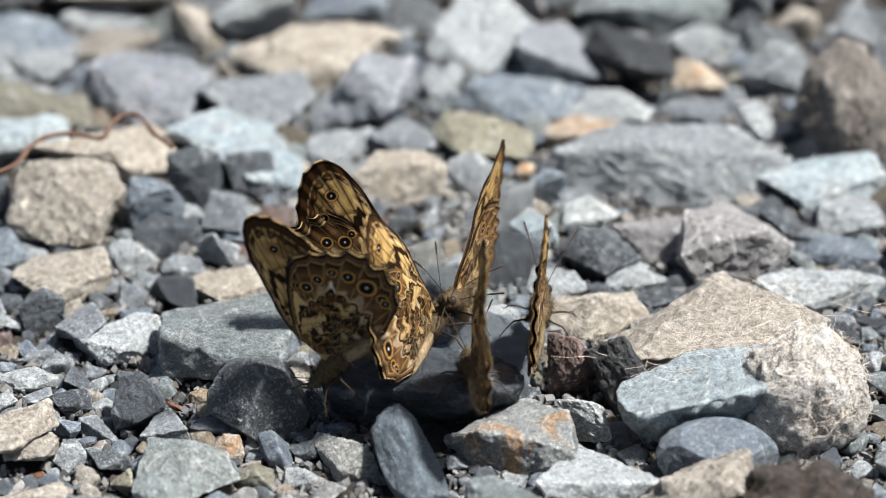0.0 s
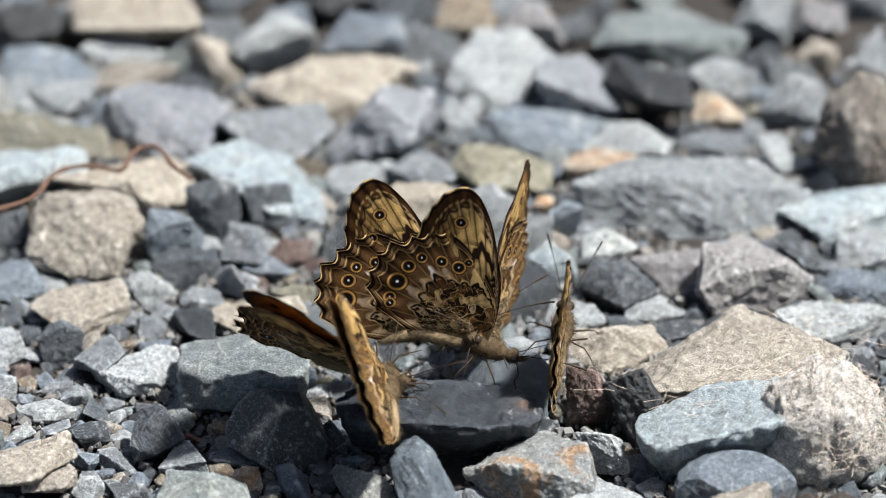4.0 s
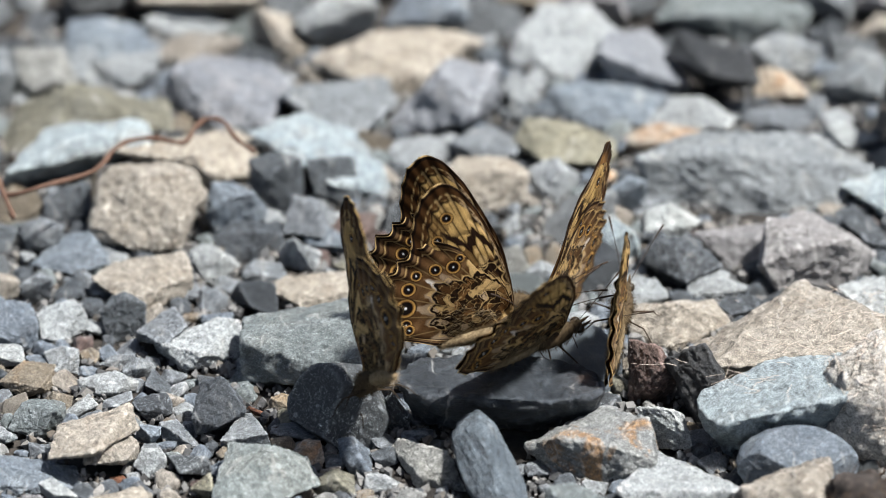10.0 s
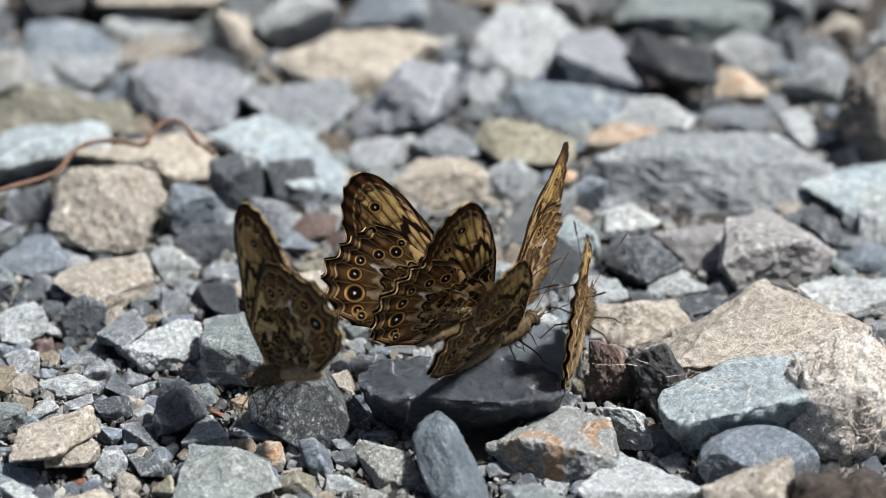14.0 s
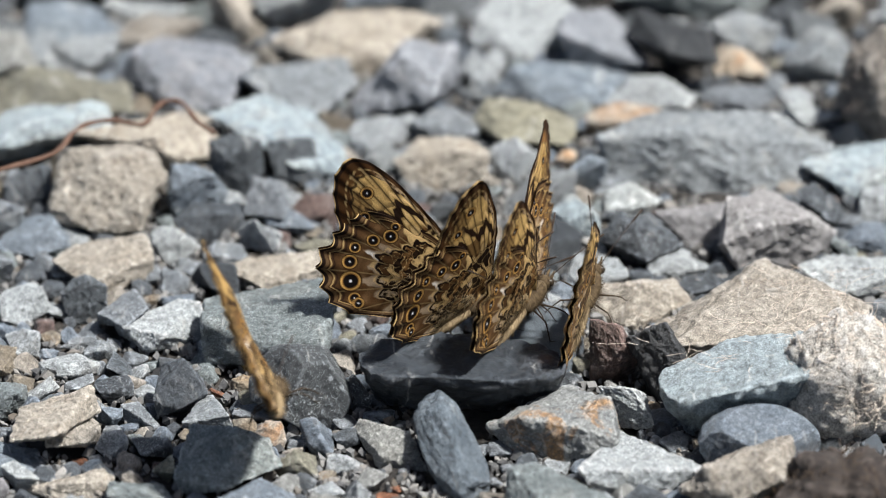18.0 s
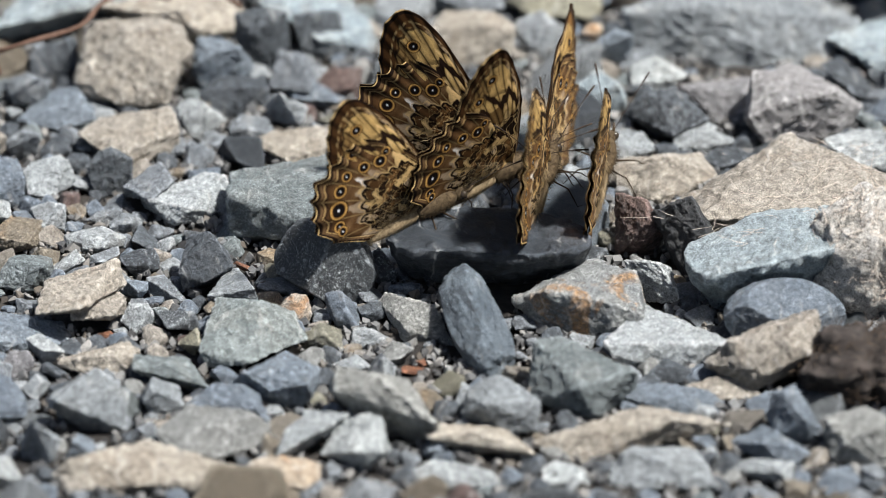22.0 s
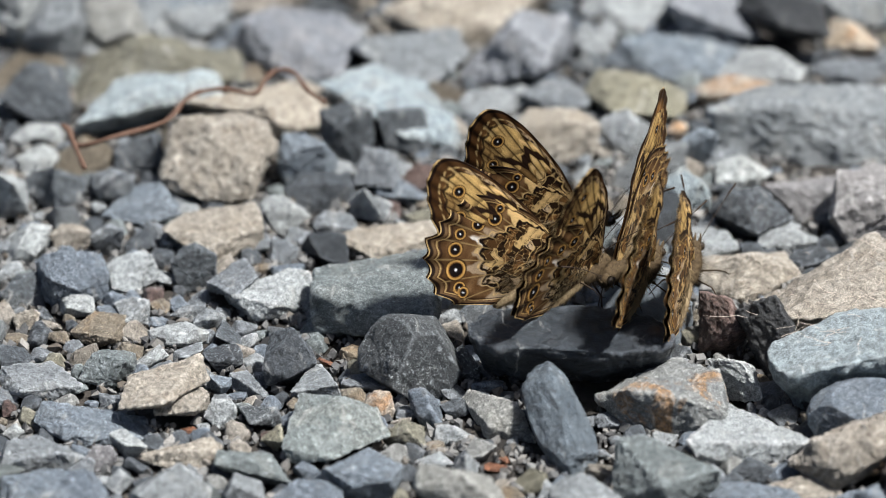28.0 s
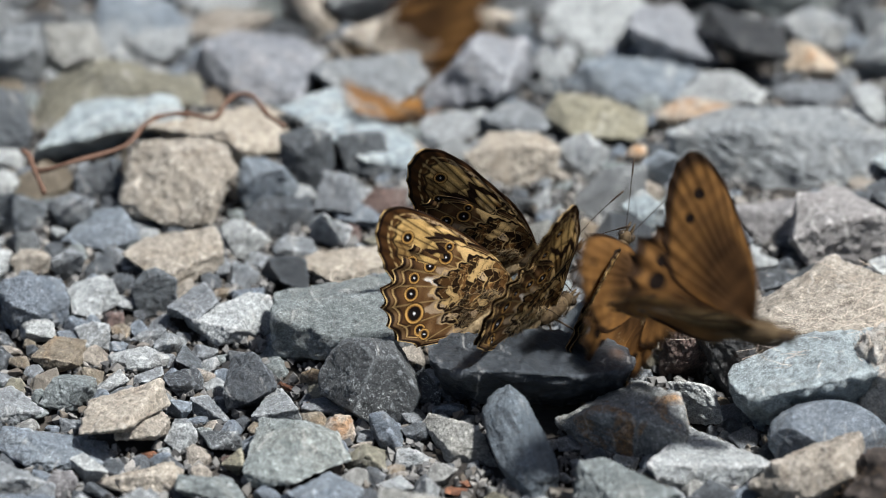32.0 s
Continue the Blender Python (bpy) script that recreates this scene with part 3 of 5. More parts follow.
worn("cobble", -0.0255, -0.0158, 0.0056, 0.0083, 0.0070, 0.0083, (0, 0, 0),
     [((-0.62, -0.55, 0.42), 0.68), ((0.45, -0.85, 0.12), 0.66), ((0.85, 0.1, 0.4), 0.78), ((0.0, 0.5, 0.8), 0.86), ((-0.5, -0.4, -0.7), 0.7)],
     "blunt dark grey cobble dusted white on its ridge", 0.85)
worn("smooth", -0.0003, -0.0340, 0.0052, 0.0048, 0.0118, 0.0044, (26, 14, 30),
     [((0.35, -0.2, 0.9), 0.74), ((-0.9, 0.1, 0.35), 0.76), ((0.9, 0.25, 0.3), 0.78), ((-0.35, 0.9, 0.2), 0.8), ((0.5, 0.8, 0.0), 0.84), ((0.1, -0.95, 0.2), 0.82)],
     "smooth blue-grey blade-shaped stone leaning among the gravel", 0.92, 1.2)
slab("bluish", 0.0490, -0.0190, 0.0128, 0.0158, 0.0088, 0.0120, (-3, -9, 10), 0.14, 5, "pale blue-grey flat-topped stone with a shaded underside")
worn("blue", 0.0508, -0.0310, 0.0046, 0.0098, 0.0066, 0.0058, (10, 6, 8),
     [((0.1, -0.3, 0.9), 0.66), ((-0.6, -0.75, 0.1), 0.72), ((0.6, -0.6, 0.2), 0.76)],
     "blue-grey angular stone lying under a paler one", 0.9)
slab("slab", 0.0010, -0.0160, 0.0122, 0.0178, 0.0066, 0.0105, (4, 1, -2), 0.2, 12, "flat black slate slab overhanging the gravel under the butterflies")

# ---- ground: one sheet of dark grit that runs to the horizon ----
def soil_mat():
    m, nt, bsdf = base_mat("soil", 0.95)
    tc = nt.nodes.new("ShaderNodeTexCoord")
    big = noise_at(nt, 60, 5, 0.6, tc.outputs["Object"])
    fine = noise_at(nt, 900, 6, 0.75, tc.outputs["Object"])
    c = mix(nt, "MIX", ramp(nt, big, 0.35, 0.65), (0.025, 0.022, 0.02), (0.06, 0.053, 0.046))
    c = mix(nt, "MULTIPLY", 1.0, c, ramp(nt, fine, 0.25, 0.8, (0.4, 0.4, 0.4), (1.8, 1.75, 1.7)))
    nt.links.new(c, bsdf.inputs["Base Color"])
    b = nt.nodes.new("ShaderNodeBump")
    b.inputs["Strength"].default_value, b.inputs["Distance"].default_value = 1.0, 0.0015
    nt.links.new(fine, b.inputs["Height"])
    nt.links.new(b.outputs[0], bsdf.inputs["Normal"])
    return m


def ground():
    xs = sorted([-400, -60, -8, -1.5, -0.5] + [-0.25 + 0.01 * k for k in range(51)] + [0.5, 1.5, 8, 60, 400])
    ys = sorted([-400, -60, -8, -1.5, -0.6] + [-0.35 + 0.01 * k for k in range(91)] + [0.6, 1.5, 8, 60, 400])
    vs = [(x, y, 0.0016 * noise.noise((x * 60, y * 60, 0.3)) - 0.0008) for y in ys for x in xs]
    w = len(xs)
    fs = [(j * w + i, j * w + i + 1, (j + 1) * w + i + 1, (j + 1) * w + i) for j in range(len(ys) - 1) for i in range(w - 1)]
    me = bpy.data.meshes.new("ground")
    me.from_pydata(vs, [], fs)
    me.materials.append(soil_mat())
    for p in me.polygons:
        p.use_smooth = True
    return tagged(new("ground", me), "dark gritty soil under the gravel", "ground", "", "structure")


ground()


# ---- smaller stones that fill the gaps, down to the grit between them ----
def fill_gravel():
    r = random.Random(5)
    placed = [(o.location.x, o.location.y, 0.5 * (o.dimensions.x + o.dimensions.y) * 0.5) for o in list(scene.objects) if o.get("category") == "stone"]
    cell = {}

    def free(x, y, rad, k):
        for i in range(int((x + 1) / 0.02) - 1, int((x + 1) / 0.02) + 2):
            for j in range(int((y + 1) / 0.02) - 1, int((y + 1) / 0.02) + 2):
                for px, py, pr in cell.get((i, j), ()):
                    if (px - x) ** 2 + (py - y) ** 2 < (k * (pr + rad)) ** 2:
                        return False
        return True

    def put(x, y, rad):
        cell.setdefault((int((x + 1) / 0.02), int((y + 1) / 0.02)), []).append((x, y, rad))

    for p in placed:
        put(*p)
    kinds = ["grey"] * 6 + ["blue"] * 5 + ["dark"] * 7 + ["light"] * 3 + ["green"] * 3 + ["tan"] * 2 + ["speck"] * 2 + ["white", "greytan", "olive", "brown", "brown", "rust"]
    shapes = [rock_mesh(900 + v * 7, 9 + v, 1.0, 0.85, 0.7, 4 if v < 8 else 3) for v in range(12)]
    single, joined, spare = {}, {}, []
    n = 0
    for rad, tries, k, x0, x1, y0, y1 in ((0.0125, 400, 0.85, -0.3, 0.3, 0.14, 0.7), (0.0085, 1300, 0.8, -0.34, 0.36, -0.22, 0.6), (0.0058, 2000, 0.98, -0.2, 0.22, -0.14, 0.25),
                                          (0.0062, 1600, 0.74, -0.14, 0.15, 0.025, 0.2), (0.0038, 3400, 0.86, -0.13, 0.15, -0.11, 0.17), (0.0027, 7500, 0.7, -0.12, 0.13, -0.09, 0.12), (0.0018, 6000, 0.75, -0.1, 0.1, -0.08, 0.06)):
        for _ in range(tries):
            x, y = r.uniform(x0, x1), r.uniform(y0, y1)
            s = rad * r.uniform(0.75, 1.2)
            if not free(x, y, s, k):
                continue
            put(x, y, s)
            kind = r.choice(kinds)
            shape = r.randrange(8)
            m = Matrix.LocRotScale((x, y, s * 0.12), Euler((r.uniform(-0.5, 0.5), r.uniform(-0.5, 0.5), r.uniform(0, 6.28))), (s, s * r.uniform(0.85, 1.1), s * r.uniform(0.8, 1.1)))
            if n < 150 and s > 0.003 and -0.1 < x < 0.11 and -0.12 < y < 0.13:
                n += 1
                if (kind, shape) not in single:
                    single[(kind, shape)] = shapes[shape].copy()
                    single[(kind, shape)].materials.append(ROCK[kind][0])
                ob = new("stone", single[(kind, shape)])
                ob.matrix_world = m
                tagged(ob, ("small " if s < 0.0045 else "") + ROCK[kind][1] + " between larger stones", "stone", "gravel stones")
            else:
                joined.setdefault(kind, []).append((shape if s > 0.003 else 8 + shape % 4, m))
    # the rest of the gravel, joined
    names = sorted(joined)
    vs, fs, mats = [], [], []
    flat = [(np.array([v.co[:] for v in me.vertices]), np.array([p.vertices[:] for p in me.polygons])) for me in shapes]
    base = 0
    for mi, kind in enumerate(names):
        for shape, m in joined[kind]:
            v, f = flat[shape]
            mm = np.array(m)
            vs.append(v @ mm[:3, :3].T + mm[:3, 3])
            fs.append(f + base)
            mats.append(np.full(len(f), mi))
            base += len(v)
    me = bpy.data.meshes.new("gravel")
    me.from_pydata(np.concatenate(vs), [], np.concatenate(fs))
    for kind in names:
        me.materials.append(ROCK[kind][0])
    me.polygons.foreach_set("material_index", np.concatenate(mats))
    me.polygons.foreach_set("use_smooth", [True] * len(me.polygons))
    tagged(new("gravel", me), "loose grey and tan gravel between the larger stones", "gravel", "", "stuff")
    # grit: one sheet of tiny chips
    vs, fs = [], []
    for _ in range(30000):
        x, y = r.uniform(-0.115, 0.125), r.uniform(-0.09, 0.12)
        s = r.choice((0.0005, 0.0007, 0.0009, 0.0011, 0.0014)) * r.uniform(0.8, 1.2)
        if not free(x, y, s, 0.55):
            continue
        base = len(vs)
        m = Euler((r.uniform(0, 6), r.uniform(0, 6), r.uniform(0, 6))).to_matrix()
        dims = (s, s * r.uniform(0.6, 1), s * r.uniform(0.5, 0.9))
        for c in ((1, 0.2, 0.1), (-0.9, 0.3, -0.2), (0.1, 1, 0.2), (0.2, -1, -0.1), (0.3, 0.1, 1), (-0.3, -0.2, -1), (0.6, 0.6, 0.5), (-0.6, -0.5, 0.6)):
            v = m @ Vector((c[0] * dims[0], c[1] * dims[1], c[2] * dims[2]))
            vs.append((x + v.x, y + v.y, v.z + s * 0.3))
        for f in ((0, 6, 4), (6, 2, 4), (2, 1, 4), (1, 7, 4), (7, 3, 4), (3, 0, 4), (0, 2, 6), (0, 3, 5), (3, 7, 5), (7, 1, 5), (1, 2, 5), (2, 0, 5)):
            fs.append(tuple(base + i for i in f))
    me = bpy.data.meshes.new("grit")
    me.from_pydata(vs, [], fs)
    m, nt, bsdf = base_mat("grit", 0.85)
    geo = nt.nodes.new("ShaderNodeNewGeometry")
    tc = nt.nodes.new("ShaderNodeTexCoord")
    ch = nt.nodes.new("ShaderNodeValToRGB")
    el = ch.color_ramp.elements
    el[0].color, el[1].color = (0.045, 0.044, 0.044, 1), (0.32, 0.31, 0.295, 1)
    for pos, col in ((0.3, (0.1, 0.102, 0.105, 1)), (0.5, (0.2, 0.2, 0.195, 1)), (0.62, (0.09, 0.075, 0.06, 1)), (0.75, (0.26, 0.25, 0.235, 1)), (0.9, (0.13, 0.135, 0.14, 1))):
        e2 = el.new(pos)
        e2.color = col
    nt.links.new(geo.outputs["Random Per Island"], ch.inputs[0])
    c = mix(nt, "MULTIPLY", 1.0, ch.outputs[0], ramp(nt, noise_at(nt, 2500, 4, 0.7, tc.outputs["Object"]), 0.25, 0.8, (0.45, 0.45, 0.45), (1.3, 1.29, 1.26)))
    nt.links.new(c, bsdf.inputs["Base Color"])
    me.materials.append(m)
    tagged(new("grit", me), "loose grit and tiny chips between the stones", "grit", "", "stuff")
    return n


fill_gravel()


# ---- butterflies ----
def wing_outline(pairs, scallop, lo, hi, waves):
    """Radius of a wing at each angle from the head, in millimetres, with a scalloped outer edge."""
    th = np.array([p[0] for p in pairs], float)
    rr = np.array([p[1] for p in pairs], float)

    def radius(t):
        r = np.interp(t, th, rr)
        r = (r + np.interp(t - 1.2, th, rr) + np.interp(t + 1.2, th, rr)) / 3
        u = np.clip((t - lo) / (hi - lo), 0, 1)
        edge = np.where((t > lo) & (t < hi), 0.45 - np.abs(np.sin(np.pi * waves * u)) ** 0.8, 0)
        return r + scallop * edge
    return radius


FORE = wing_outline([(89, 3), (92, 6.5), (96.5, 10.8), (101.5, 15.8), (105, 21.2), (108.5, 26.2), (111.2, 29.2), (113.7, 30.5), (117, 30.7), (120.5, 30.2), (124, 29.2), (127, 27.9), (131, 26.4), (134.5, 25), (138, 23.5), (145, 21.5), (152, 19.5), (158, 17), (163, 12), (167, 4)], 0.4, 116, 156, 7)
HIND = wing_outline([(95, 3), (98, 5.4), (105, 9.8), (113, 13.8), (119, 17.6), (123, 20.4), (129, 22.6), (136, 23.3), (143, 23.7), (148.5, 24.2), (151.5, 25.6), (155, 25), (158, 24.9), (162.4, 24.2), (167, 24), (171, 23.3), (174.6, 22.3), (178, 21), (182, 19.4), (185, 17), (188, 15.2), (194, 12.8), (200, 10.8), (208, 8), (214, 3)], 1.05, 127, 181, 7)
FORE_EYES = [(118.8, 23.6, 1.35), (128.1, 20.9, 1.2)]
HIND_EYES = [(121.9, 15.9, 1.0), (128.8, 15.4, 1.5), (136.8, 17.4, 1.35), (144.7, 19.6, 1.2), (152.8, 19.7, 1.55), (163.3, 19.1, 2.15), (173.2, 18.6, 1.3), (176.2, 18.1, 1.15)]
FORE_VEINS = [97, 101, 105, 109, 113, 117.5, 122, 126.5, 132.5, 139.5, 147, 155]
HIND_VEINS = [112, 125.5, 132.8, 140.8, 148.8, 158, 168.5, 180, 192]
CREAM, TAN_W, BROWN, DARK_W, LILAC = (np.array(c) for c in ((0.69, 0.485, 0.225), (0.26, 0.137, 0.05), (0.078, 0.037, 0.0125), (0.011, 0.0055, 0.003), (0.43, 0.33, 0.225)))


def wob(a, b, k):
    return np.sin(a * 1.7 + k) * np.sin(b * 2.3 + 1.3 * k) + 0.5 * np.sin(a * 4.1 - b * 3.3 + k * 2.1)


def step(v, lo, hi):
    return np.clip((v - lo) / (hi - lo), 0, 1)


def cells(x, z, n, seed, sx, sz):
    """Distance to the border of a net of irregular cells, and a tone for each cell."""
    r = np.random.default_rng(seed)
    p = np.stack([r.uniform(-26, 4, n), r.uniform(-9, 31, n)], 1)
    tone = r.uniform(0, 1, n)
    xw, zw = x + 0.5 * np.sin(z * 0.9) + 0.3 * np.sin(z * 2.1 + x), z + 0.5 * np.sin(x * 0.8 + 1) + 0.3 * np.sin(x * 2.3)
    d = np.hypot((xw[:, None] - p[:, 0]) / sx, (zw[:, None] - p[:, 1]) / sz)
    k = np.argsort(d, 1)[:, :2]
    i = np.arange(len(x))
    return d[i, k[:, 1]] - d[i, k[:, 0]], tone[k[:, 0]]


def wing_colours(kind, th, rho, r):
    """Underside scales: netted dark inner part, paler outer part with ringed eyespots, banded margin."""
    x, z = r * np.cos(np.radians(th)), r * np.sin(np.radians(th))
    veins = FORE_VEINS if kind == "fore" else HIND_VEINS
    seg = np.interp(th, veins, range(len(veins)))
    zig = np.abs((seg % 1) - 0.5) * 2
    lobe = 1 - zig
    col = np.tile(BROWN, (len(th), 1))

    def lay(c, f):
        f = np.clip(f, 0, 1)[:, None]
        col[:] = col * (1 - f) + np.asarray(c) * f

    def line(d, half, soft=0.1):
        return step(half - np.abs(d), 0, soft)
    grainy = 0.5 + 0.5 * wob(x * 2.2, z * 2.2, 0.4)
    cloud = 0.5 + 0.5 * wob(x * 0.55, z * 0.6, 2.4)
    net, tone = cells(x, z, 230 if kind == "fore" else 210, 4 if kind == "fore" else 9, 1.0, 1.0)
    big, tone2 = cells(x * 0.8, z * 0.8, 120, 21, 1.0, 1.0)
    small, tone3 = cells(x * 1.5, z * 1.5, 300, 33, 1.0, 1.0)
    radius = r / np.maximum(rho, 1e-3)
    rim = radius - r
    if kind == "fore":
        # yellow field crossed by dark hooks, barred cell, streaked apex
        lay(TAN_W, 0.5 * grainy)
        field = step(r, 12.5, 13.5) * step(rim, 3.4, 4.2) * step(142 - th, 0, 8)
        lay(CREAM * (0.85, 0.82, 0.7), field * (0.7 + 0.3 * cloud))
        lay(BROWN * 1.2, field * step(tone2, 0.66, 0.7) * step(th, 112, 118) * 0.8)
        hook = 16.6 + 0.16 * (th - 108) + 1.3 * np.sin(seg * 2.1 + 0.6) + 1.1 * (lobe - 0.5)
        lay(DARK_W * 2, line(r - hook, 1.25, 0.3) * step(127 - th, 0, 3))
        lay(CREAM, 0.9 * line(r - hook + 2.2, 0.7, 0.3) * step(118 - th, 0, 4))
        lay(DARK_W * 2, line(r - hook - 4.6 + 0.1 * (th - 103), 0.9, 0.4) * step(110.5 - th, 0, 2))
        lay(DARK_W * 2.4, field * step(tone, 0.74, 0.78) * step(th, 104, 108) * step(20.5 - r, 0, 1))
        lay(CREAM * 1.1, 0.9 * line(r - hook - 2.2, 0.7, 0.4) * step(113 - th, 0, 3))
        inner = step(13.2 + 1.2 * np.sin(seg * 1.9) - r, 0, 0.3)
        lay(BROWN * 0.8, 0.85 * inner)
        lay(DARK_W * 1.5, 0.9 * inner * step(tone, 0.5, 0.54))
        lay(CREAM * 0.85, 0.85 * inner * step(0.3 - tone, 0, 0.05))
        lay(DARK_W, 0.9 * inner * step(0.2 - np.abs(net - 0.44), 0, 0.08))
        lay(CREAM * 0.85, 0.75 * inner * step(0.16 - net, 0, 0.07))
        # back part, mostly under the hindwing
        lay(TAN_W * 0.8, 0.8 * step(th, 136, 144))
        # apex and margin
        band = step(3.6 + 0.5 * np.sin(seg * 2.0) - rim, 0, 0.35)
        lay(BROWN * (0.75, 0.72, 0.7), 0.95 * band)
        lay(CREAM * 0.8, 0.75 * line(rim - 2.5 - 0.35 * zig, 0.32, 0.2) * step(zig, 0.05, 0.4))
        lay(DARK_W * 1.5, 0.9 * line(rim - 3.7 - 0.5 * lobe, 0.4, 0.2))
        lay(BROWN, 0.85 * line(rim - 5.4 - 0.5 * lobe, 0.45, 0.3) * step(th, 115, 119) * (0.4 + 0.6 * cloud))
        lay(BROWN * 0.7, 0.7 * line((seg + 0.1) % 1 - 0.5, 0.1, 0.07) * step(rim, 1.2, 2) * step(7.5 + 2 * cloud - rim, 0, 1.5) * step(th, 110, 113))
        lay(CREAM * 0.9, 0.7 * line((seg + 0.35) % 1 - 0.5, 0.13, 0.08) * step(rim, 2, 2.6) * step(6 - rim, 0, 1.5) * step(122 - th, 0, 3))
        lay(LILAC * (1.1, 1.05, 0.95), 0.85 * line(rim - 3.4, 1.3, 0.6) * step(111.5 - th, 0, 1.5) * step(grainy, 0.2, 0.7))
        lay(DARK_W * 2, 0.9 * step(0.8 - (th - 92) * r * 0.0175 * 0.6, 0, 0.4) * step(r, 4, 9))
    else:
        # netted inner zone, toothed dark border, pale wedges, warm outer zone
        edge = np.interp(th, (100, 112, 122, 129, 137, 145, 153, 163, 175, 185, 200), (7, 9.5, 11.8, 11.8, 13.6, 15.6, 15.0, 14.2, 13.8, 12, 8))
        edge = edge + 1.1 * (lobe - 0.5) + 0.35 * wob(x * 0.9, z * 0.9, 0.7)
        d = d_edge = r - edge
        lay((0.105, 0.052, 0.02), 0.9 * step(d, 0, 0.2))
        lay((0.24, 0.145, 0.07), 0.6 * step(d, 0, 0.2) * cloud * step(rim, 2.5, 4.5))
        lay((0.065, 0.034, 0.014), 0.8 * step(4.2 - rim, 0, 1.6))
        wedge = step(d, 0, 0.15) * step((0.9 + 2.6 * lobe ** 0.8) * (0.65 + 0.35 * np.sin(seg * 2.4 + 1)) - d, 0, 0.5)
        lay(LILAC, 0.8 * wedge * step(th, 133, 138))
        lay((0.8, 0.76, 0.7), 0.9 * wedge * line(th - 146.5, 3.5, 1.5) * step(1.9 - d, 0, 0.5))
        lay(CREAM, 0.9 * wedge * step(136 - th, 0, 3))
        lay(CREAM * 0.95, 0.8 * step(d, 0, 0.2) * step(6.5 - d, 0, 2) * step(121 - th, 0, 4) * step(rim, 3.2, 4))
        inner = step(-d, 0, 0.15)
        lay((0.085, 0.043, 0.016), 0.92 * inner)
        lay((0.022, 0.0115, 0.005), 0.92 * inner * step(tone2, 0.55, 0.58))
        lay((0.02, 0.0105, 0.0045), 0.88 * inner * step(tone3, 0.6, 0.64))
        lay(TAN_W, 0.8 * inner * step(0.32 - tone3, 0, 0.04) * (0.5 + 0.5 * grainy))
        lay(CREAM * 0.9, 0.85 * inner * step(0.13 - tone3, 0, 0.03) * step(r, 4, 6))
        lay(LILAC * 1.2, 0.9 * inner * step(0.05 - tone3, 0, 0.02) * step(r, 5, 7))
        lay(DARK_W, 0.9 * inner * step(0.2 - np.abs(small - 0.42), 0, 0.1) * step(cloud, 0.3, 0.6))
        lay(CREAM * 0.75, 0.8 * inner * step(0.1 - small, 0, 0.06) * step(grainy, 0.3, 0.6))
        lay(CREAM * 0.8, 0.85 * inner * step(0.1 - big, 0, 0.05) * step(grainy, 0.1, 0.4))
        lay((0.32, 0.24, 0.14), 0.85 * step(th, 183, 190) * step(12 - r, 0, 3) * (0.6 + 0.4 * grainy))
        lay(DARK_W, line(d + 0.25, 0.42, 0.15))
        lay(CREAM * 0.9, 0.8 * line(d - 0.4, 0.2, 0.12))
        lay(DARK_W * 2.5, 0.9 * line(rim - 2.3 - 0.4 * zig, 0.26, 0.15))
        lay(CREAM * 0.75, 0.7 * line(rim - 1.75 - 0.4 * zig, 0.2, 0.12))
        lay((0.16, 0.1, 0.05), 0.7 * line(rim - 1.1 - 0.2 * zig, 0.35, 0.15))
        lay(CREAM * 0.7, 0.8 * step(2.0 + 1.2 * cloud - r, 0, 0.8))
    for v in veins:
        dv = np.abs(np.radians(th - v)) * r
        if kind == "fore":
            lay(DARK_W * 4, 0.75 * step(0.17 - dv, 0, 0.1) * step(r, 11, 15) * step(rim, 0.8, 1.4))
        else:
            lay(CREAM * 0.6, 0.7 * step(0.15 - dv, 0, 0.09) * step(d_edge, -2.5, 0.5) * step(rim, 1.2, 2.2))
    lay(DARK_W * 1.4, step(0.95 - rim, 0, 0.15) * step(r, 8, 12))
    lay(CREAM * 1.1, 0.9 * step(0.2 - rim, 0, 0.08) * (0.35 + 0.65 * (lobe > 0.35)) * step(r, 8, 12) * (step(th, 112, 114) if kind == "fore" else step(th, 122, 126)))
    for t, rad, s in (FORE_EYES if kind == "fore" else HIND_EYES):
        d = np.hypot(x - rad * math.cos(radians(t)), z - rad * math.sin(radians(t))) / s
        lay(BROWN * 0.5, step(0.98 - d, 0, 0.1))
        lay(CREAM * (0.85, 0.72, 0.5), step(0.84 - d, 0, 0.07))
        lay((0.2, 0.09, 0.025), 0.8 * step(0.7 - d, 0, 0.06))
        lay((0.008, 0.005, 0.004), step(0.62 - d, 0, 0.06))
        lay((0.75, 0.75, 0.78), step(0.14 - d, 0, 0.06))
    return col ** 1.08


